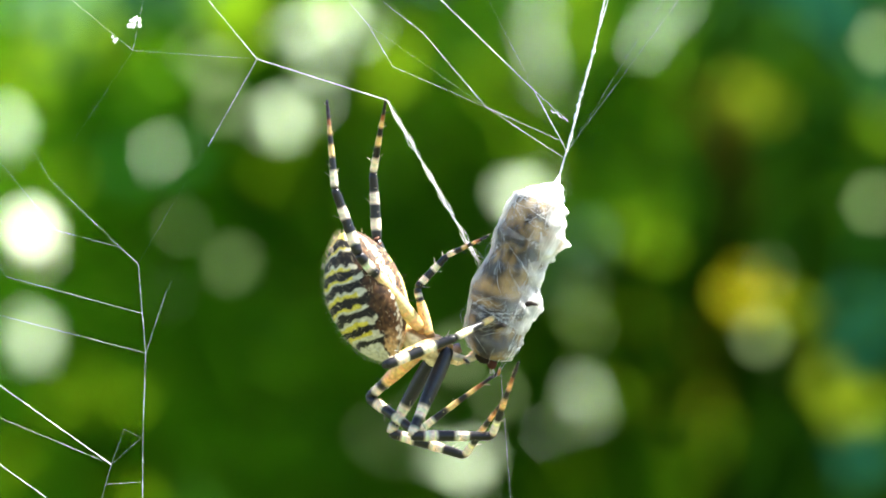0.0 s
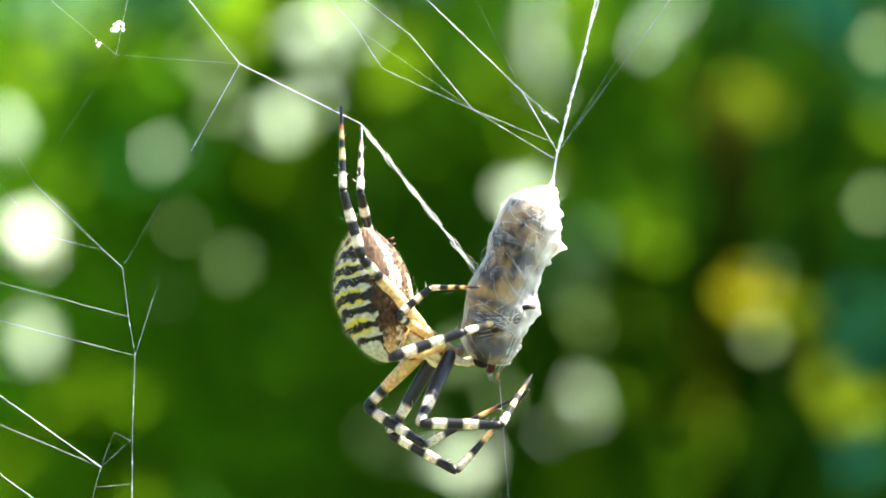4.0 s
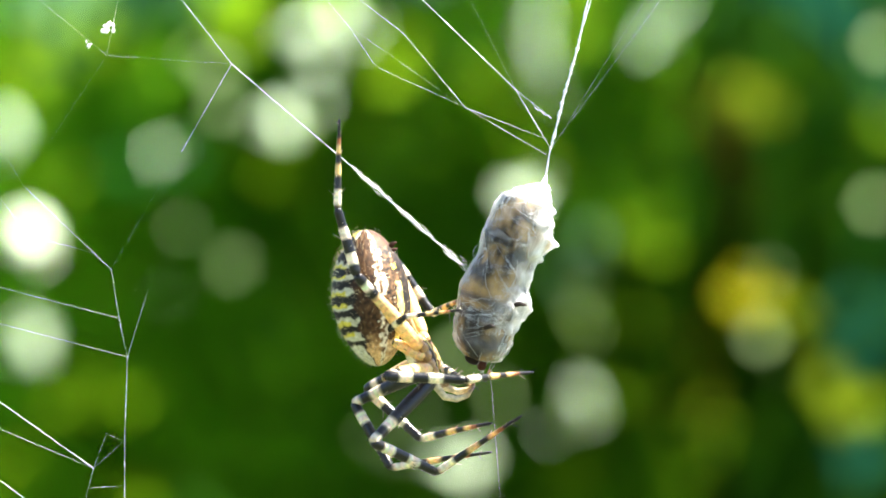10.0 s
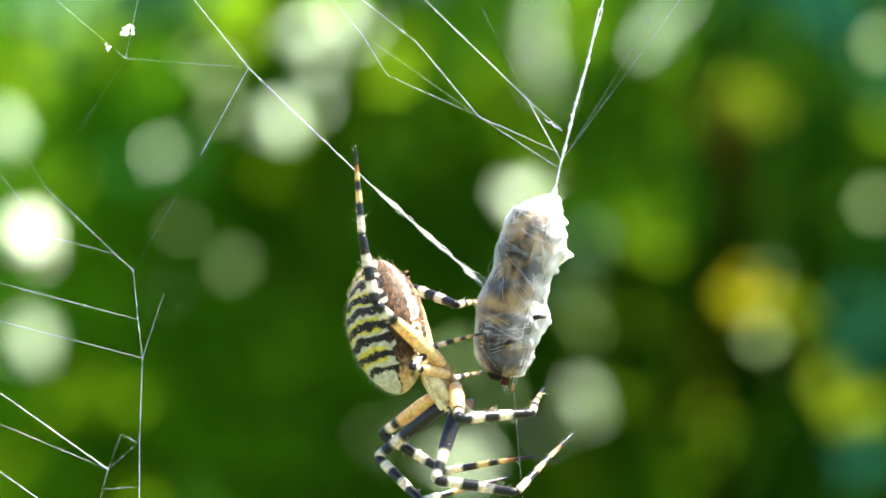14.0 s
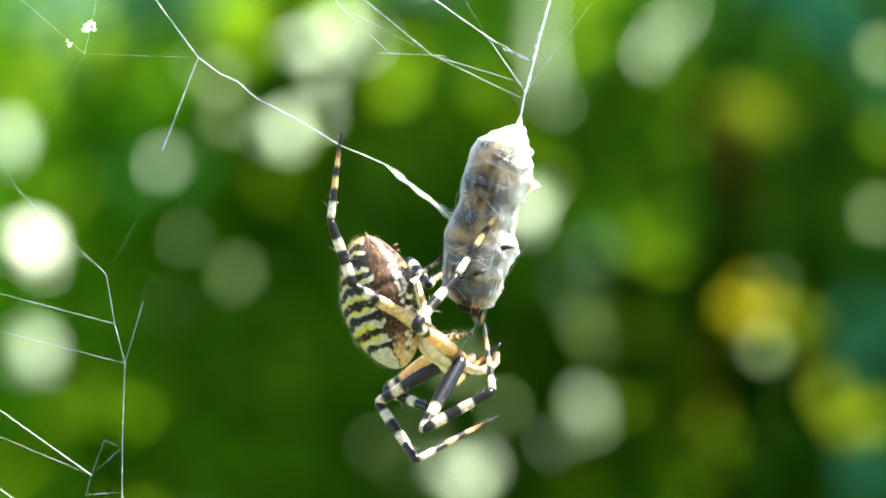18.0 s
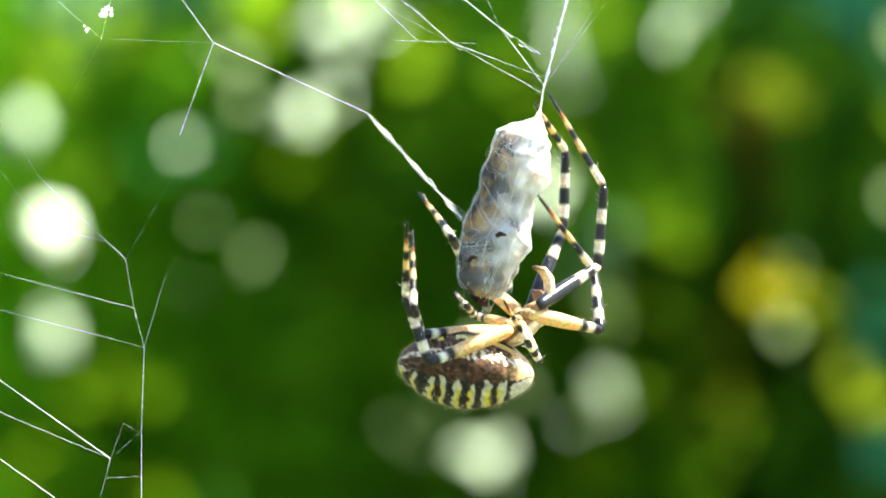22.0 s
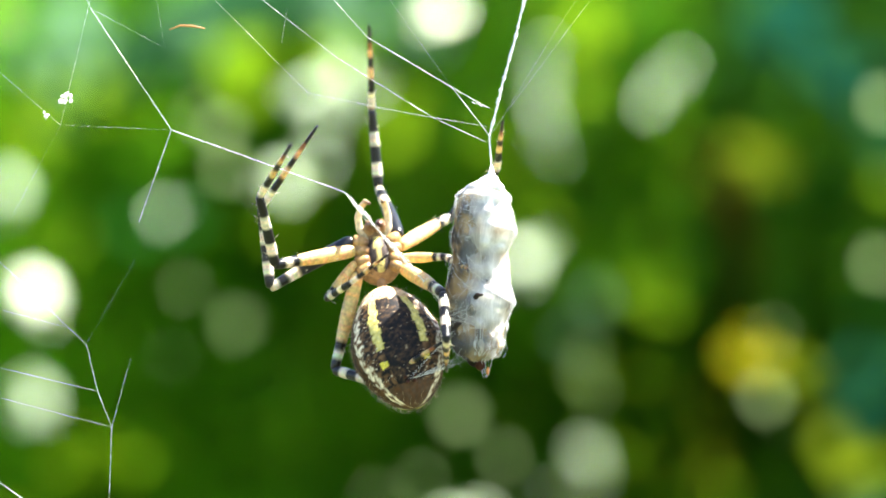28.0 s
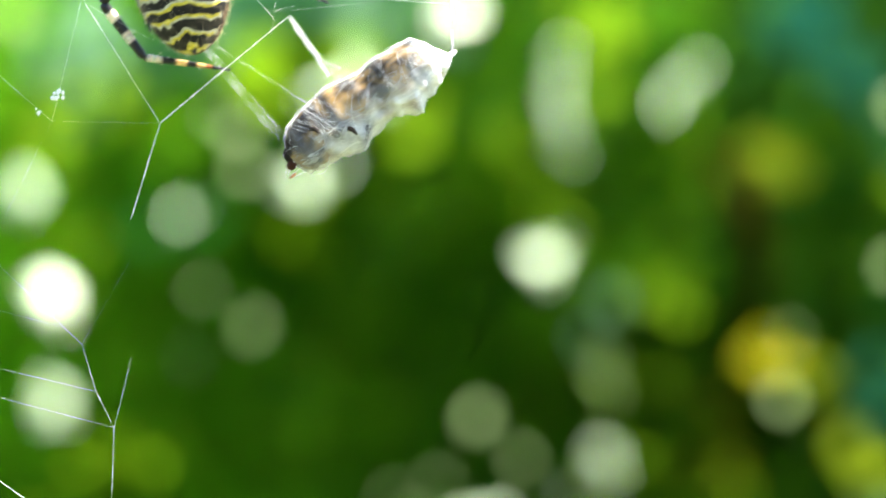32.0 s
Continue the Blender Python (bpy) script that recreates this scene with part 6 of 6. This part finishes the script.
    stance(31, 350, seat=(-28.34, 20.7), head=(-28.8, 25.44), waist=(-28.66, 20.75), tail=(-24.9, 10.3), crown=(-1.0, 17.2), foot=(-14.2, 4.7),
           L1=((-33.21, 25.07), (-34.59, 29.67), (-31.37, 33.35)), L2=((-36.06, 20.98), (-40.57, 22.31), (-39.65, 26.91)),
           L3=((-35.24, 16.65), (-35.88, 14.81), (-34.64, 10.07)), L4=((-32.98, 13.8), (-30.73, 8.46), (-23.55, 4.97)),
           R1=((-29.53, 29.21), (-29.99, 33.81), (-29.07, 38.87)), R2=((-23.37, 23.0), (-21.71, 24.47), (-21.02, 26.91)),
           R3=((-24.47, 22.31), (-23.09, 23.23), (-22.63, 24.61)), R4=((-20.47, 17.48), (-14.54, 14.58), (-8.14, 11.55)))
    stance(31.5, 352, seat=(-28.93, 27.0), head=(-29.3, 31.69), waist=(-29.03, 27.0), tail=(-26.68, 16.74), crown=(-4.6, 21.44), foot=(-16.38, 9.48),
           L1=((-33.67, 31.33), (-35.05, 35.93), (-32.29, 39.15)), L2=((-36.43, 26.73), (-41.03, 28.11), (-40.11, 32.25)),
           L3=((-32.75, 23.97), (-31.83, 21.21), (-29.9, 17.99)), L4=((-33.81, 20.61), (-30.13, 15.69), (-22.31, 14.86)),
           R1=((-29.99, 35.47), (-30.45, 40.53), (-29.53, 44.67)), R2=((-24.47, 29.49), (-22.63, 31.33), (-22.17, 34.55)),
           R3=((-25.39, 28.11), (-24.01, 29.03), (-23.09, 30.87)), R4=((-22.86, 25.58), (-18.45, 23.28), (-13.89, 20.19)))
    stance(32, 352, seat=(-23.92, 31.83), head=(-24.47, 36.52), waist=(-24.01, 31.83), tail=(-21.94, 21.39), crown=(-1.98, 21.86), foot=(-14.86, 12.34),
           L1=((-28.61, 35.97), (-29.99, 40.57), (-27.69, 43.79)), L2=((-31.37, 31.37), (-35.97, 32.75), (-35.05, 36.89)),
           L3=((-27.92, 28.61), (-26.77, 25.85), (-25.39, 22.63)), L4=((-29.53, 25.16), (-25.9, 20.47), (-18.72, 19.64)),
           R1=((-24.93, 40.11), (-25.39, 45.17), (-24.47, 49.31)), R2=((-19.41, 34.13), (-17.57, 35.97), (-17.11, 39.19)),
           R3=((-20.33, 32.75), (-18.95, 33.67), (-18.03, 35.51)), R4=((-19.41, 28.15), (-14.81, 26.77), (-10.95, 24.79)))

    # the spider turns the parcel as it winds silk round it
    for t, a, side in ((0, 0, 0), (20.5, 0, 0), (21.5, -14, 0), (22, -40, 0), (22.5, -46, 0), (24, -68, -0.4), (25.5, -72, -0.4), (27.5, -52, 0.1), (28.3, -46, 0.3), (29, -26, 0.1),
                       (30, -24, 0.5), (31, -22, 0.8), (32, -20, 1.3)):
        tracks["spin"].append((t, Vector((a, side, 0))))

    poses = collections.defaultdict(list)
    steps = 128
    for k in range(steps + 1):
        t = 32.0 * k / steps
        roll = eased(tracks["roll"], t).x
        root = body_frame(eased(tracks["seat"], t), eased(tracks["fore"], t), roll)
        poses["spider"].append((t, root))
        inv = root.inverted()
        belly = body_frame(eased(tracks["waist"], t), eased(tracks["hind"], t), roll)
        poses["abdomen"].append((t, inv @ belly))
        for name in LEG_PARTS:
            i, side = int(name[1]), (1 if name[0] == "R" else -1)
            at = root @ (Vector((side * 1.9, COXA[i], -0.62)) * MM)
            world_poses = []
            for q, ln in zip("abc", LEGS[i]):
                d = (eased(tracks[name + q], t) - at).normalized()
                world_poses.append(framed(at, d, Vector((0, 1, 0.15))))
                at = at + d * ln * MM
            poses[name + "0"].append((t, inv @ world_poses[0]))
            up = world_poses[0].inverted()
            poses[name + "1"].append((t, up @ world_poses[1]))
            poses[name + "2"].append((t, up @ world_poses[2]))
        top, low = eased(tracks["crown"], t), eased(tracks["foot"], t)
        parcel = framed(top, top - low, Vector((0, 1, 0)))
        turn = eased(tracks["spin"], t).x
        axis = Matrix.Translation(Vector((-0.6 * MM, 0, 0)))
        spun = parcel @ Matrix.Translation(Vector((eased(tracks["spin"], t).y * MM, 0, 0)))
        spun = spun @ axis @ Matrix.Rotation(radians(turn), 4, "Z") @ axis.inverted()
        poses["prey"].append((t, spun))
        if k % 2 == 0:
            where = {}
            moved = {n: eased(sway[n], t) - REST[n] for n in ("left_joint", "fork", "tie")}
            for n, (x, z, l, f, e) in JOINTS.items():
                where[n] = REST[n] + moved["left_joint"] * l + moved["fork"] * f + moved["tie"] * e
                if n in sway and n not in moved and t > 16.5:
                    where[n] = where[n].lerp(eased(sway[n], t), min(1.0, (t - 16.5) / 1.5))
            where["bight"] = eased(sway["bight"], t)
            sag = eased(sway["sag"], t)
            for q, (along, low_by) in enumerate(SLACK):
                where["slack_%d" % q] = where["fork"].lerp(where["bight"], along) + Vector((0, 0, sag.z - HIGH)) * low_by
            where["catch"] = parcel @ Vector((-3.2 * MM, 0, eased(sway["slide"], t).z - HIGH))
            where["crown"] = spun @ (Vector((0, 0, 0.3)) * MM)
            where["foot"] = parcel @ (Vector((0.3, 0, -15.6)) * MM)
            hang = min(1.0, max(0.0, (18.4 - t) / 1.2))
            out = min(1.0, max(0.0, (t - 22.0) / 0.8)) * min(1.0, max(0.0, (24.6 - t) / 0.6)) + min(1.0, max(0.0, (t - 27.3) / 0.6))
            below = where["foot"] + Vector((0.9, 0, -11.5)) * MM
            where["trail"] = below * hang + (parcel @ (Vector((0.2, 0, -6.0)) * MM)) * (1 - hang)
            for q in range(4):
                tail = belly @ (Vector((0.2 * q - 0.3, -9.6, -2.3)) * MM)
                inside = belly @ (Vector((0.3 * q - 0.4, -2.2, 0.2)) * MM)
                end = parcel @ (Vector((-1.8 + 0.3 * q, -0.6, (-15.4, -15.1, -14.6, -11.0)[q])) * MM)
                where["spinneret_%d" % q] = (belly @ (Vector((0.3 * q - 0.4, -9.4, -0.5)) * MM)) * (1 - out) + tail * out
                where["swathe_%d" % q] = inside * (1 - out) + end * out
            held = min(1.0, max(0.0, (t - 22.1) / 0.4)) * min(1.0, max(0.0, (24.3 - t) / 0.5))
            where["haul"] = parcel @ (Vector((-1.9, -0.4, -11.6)) * MM)
            where["toe"] = (parcel @ (Vector((-0.6, 0.2, -4.5)) * MM)).lerp(eased(tracks["R4c"], t), held)
            for key, a, b, n, half in CHAINS:
                d = where[b] - where[a]
                part_of = max(1.0 / n, min(1.0, half * MM / d.length))
                for q in range(n):
                    start = q / (n - 1) * (1 - part_of)
                    where["%s_from_%d" % (key, q)] = where[a] + d * start
                    where["%s_to_%d" % (key, q)] = where[a] + d * (start + part_of)
            for n, (a, b, halves) in enumerate(STRANDS):
                d = where[b] - where[a]
                poses["thread%d_0" % n].append((t, framed(where[a], d, Vector((0, 1, 0.2)))))
                poses["thread%d_1" % n].append((t, framed(where[b], -d, Vector((0, 1, 0.2)))))
            for n, (ob, x, z) in enumerate(FLUFF):
                c = Vector((x * MM, 0, HIGH + z * MM)) + moved["left_joint"] * 0.5 + moved["fork"] * 0.5
                poses["tuft%d" % n].append((t, Matrix.Translation(c)))
    walk(SPIDER, poses["spider"])
    walk(ABDOMEN, poses["abdomen"])
    for name, trio in LEG_PARTS.items():
        for q, ob in enumerate(trio):
            walk(ob, poses["%s%d" % (name, q)])
    walk(PARCEL, poses["prey"])
    for n, (a, b, halves) in enumerate(STRANDS):
        walk(halves[0], poses["thread%d_0" % n])
        walk(halves[1], poses["thread%d_1" % n])
    for n, (ob, x, z) in enumerate(FLUFF):
        walk(ob, poses["tuft%d" % n])


motions()
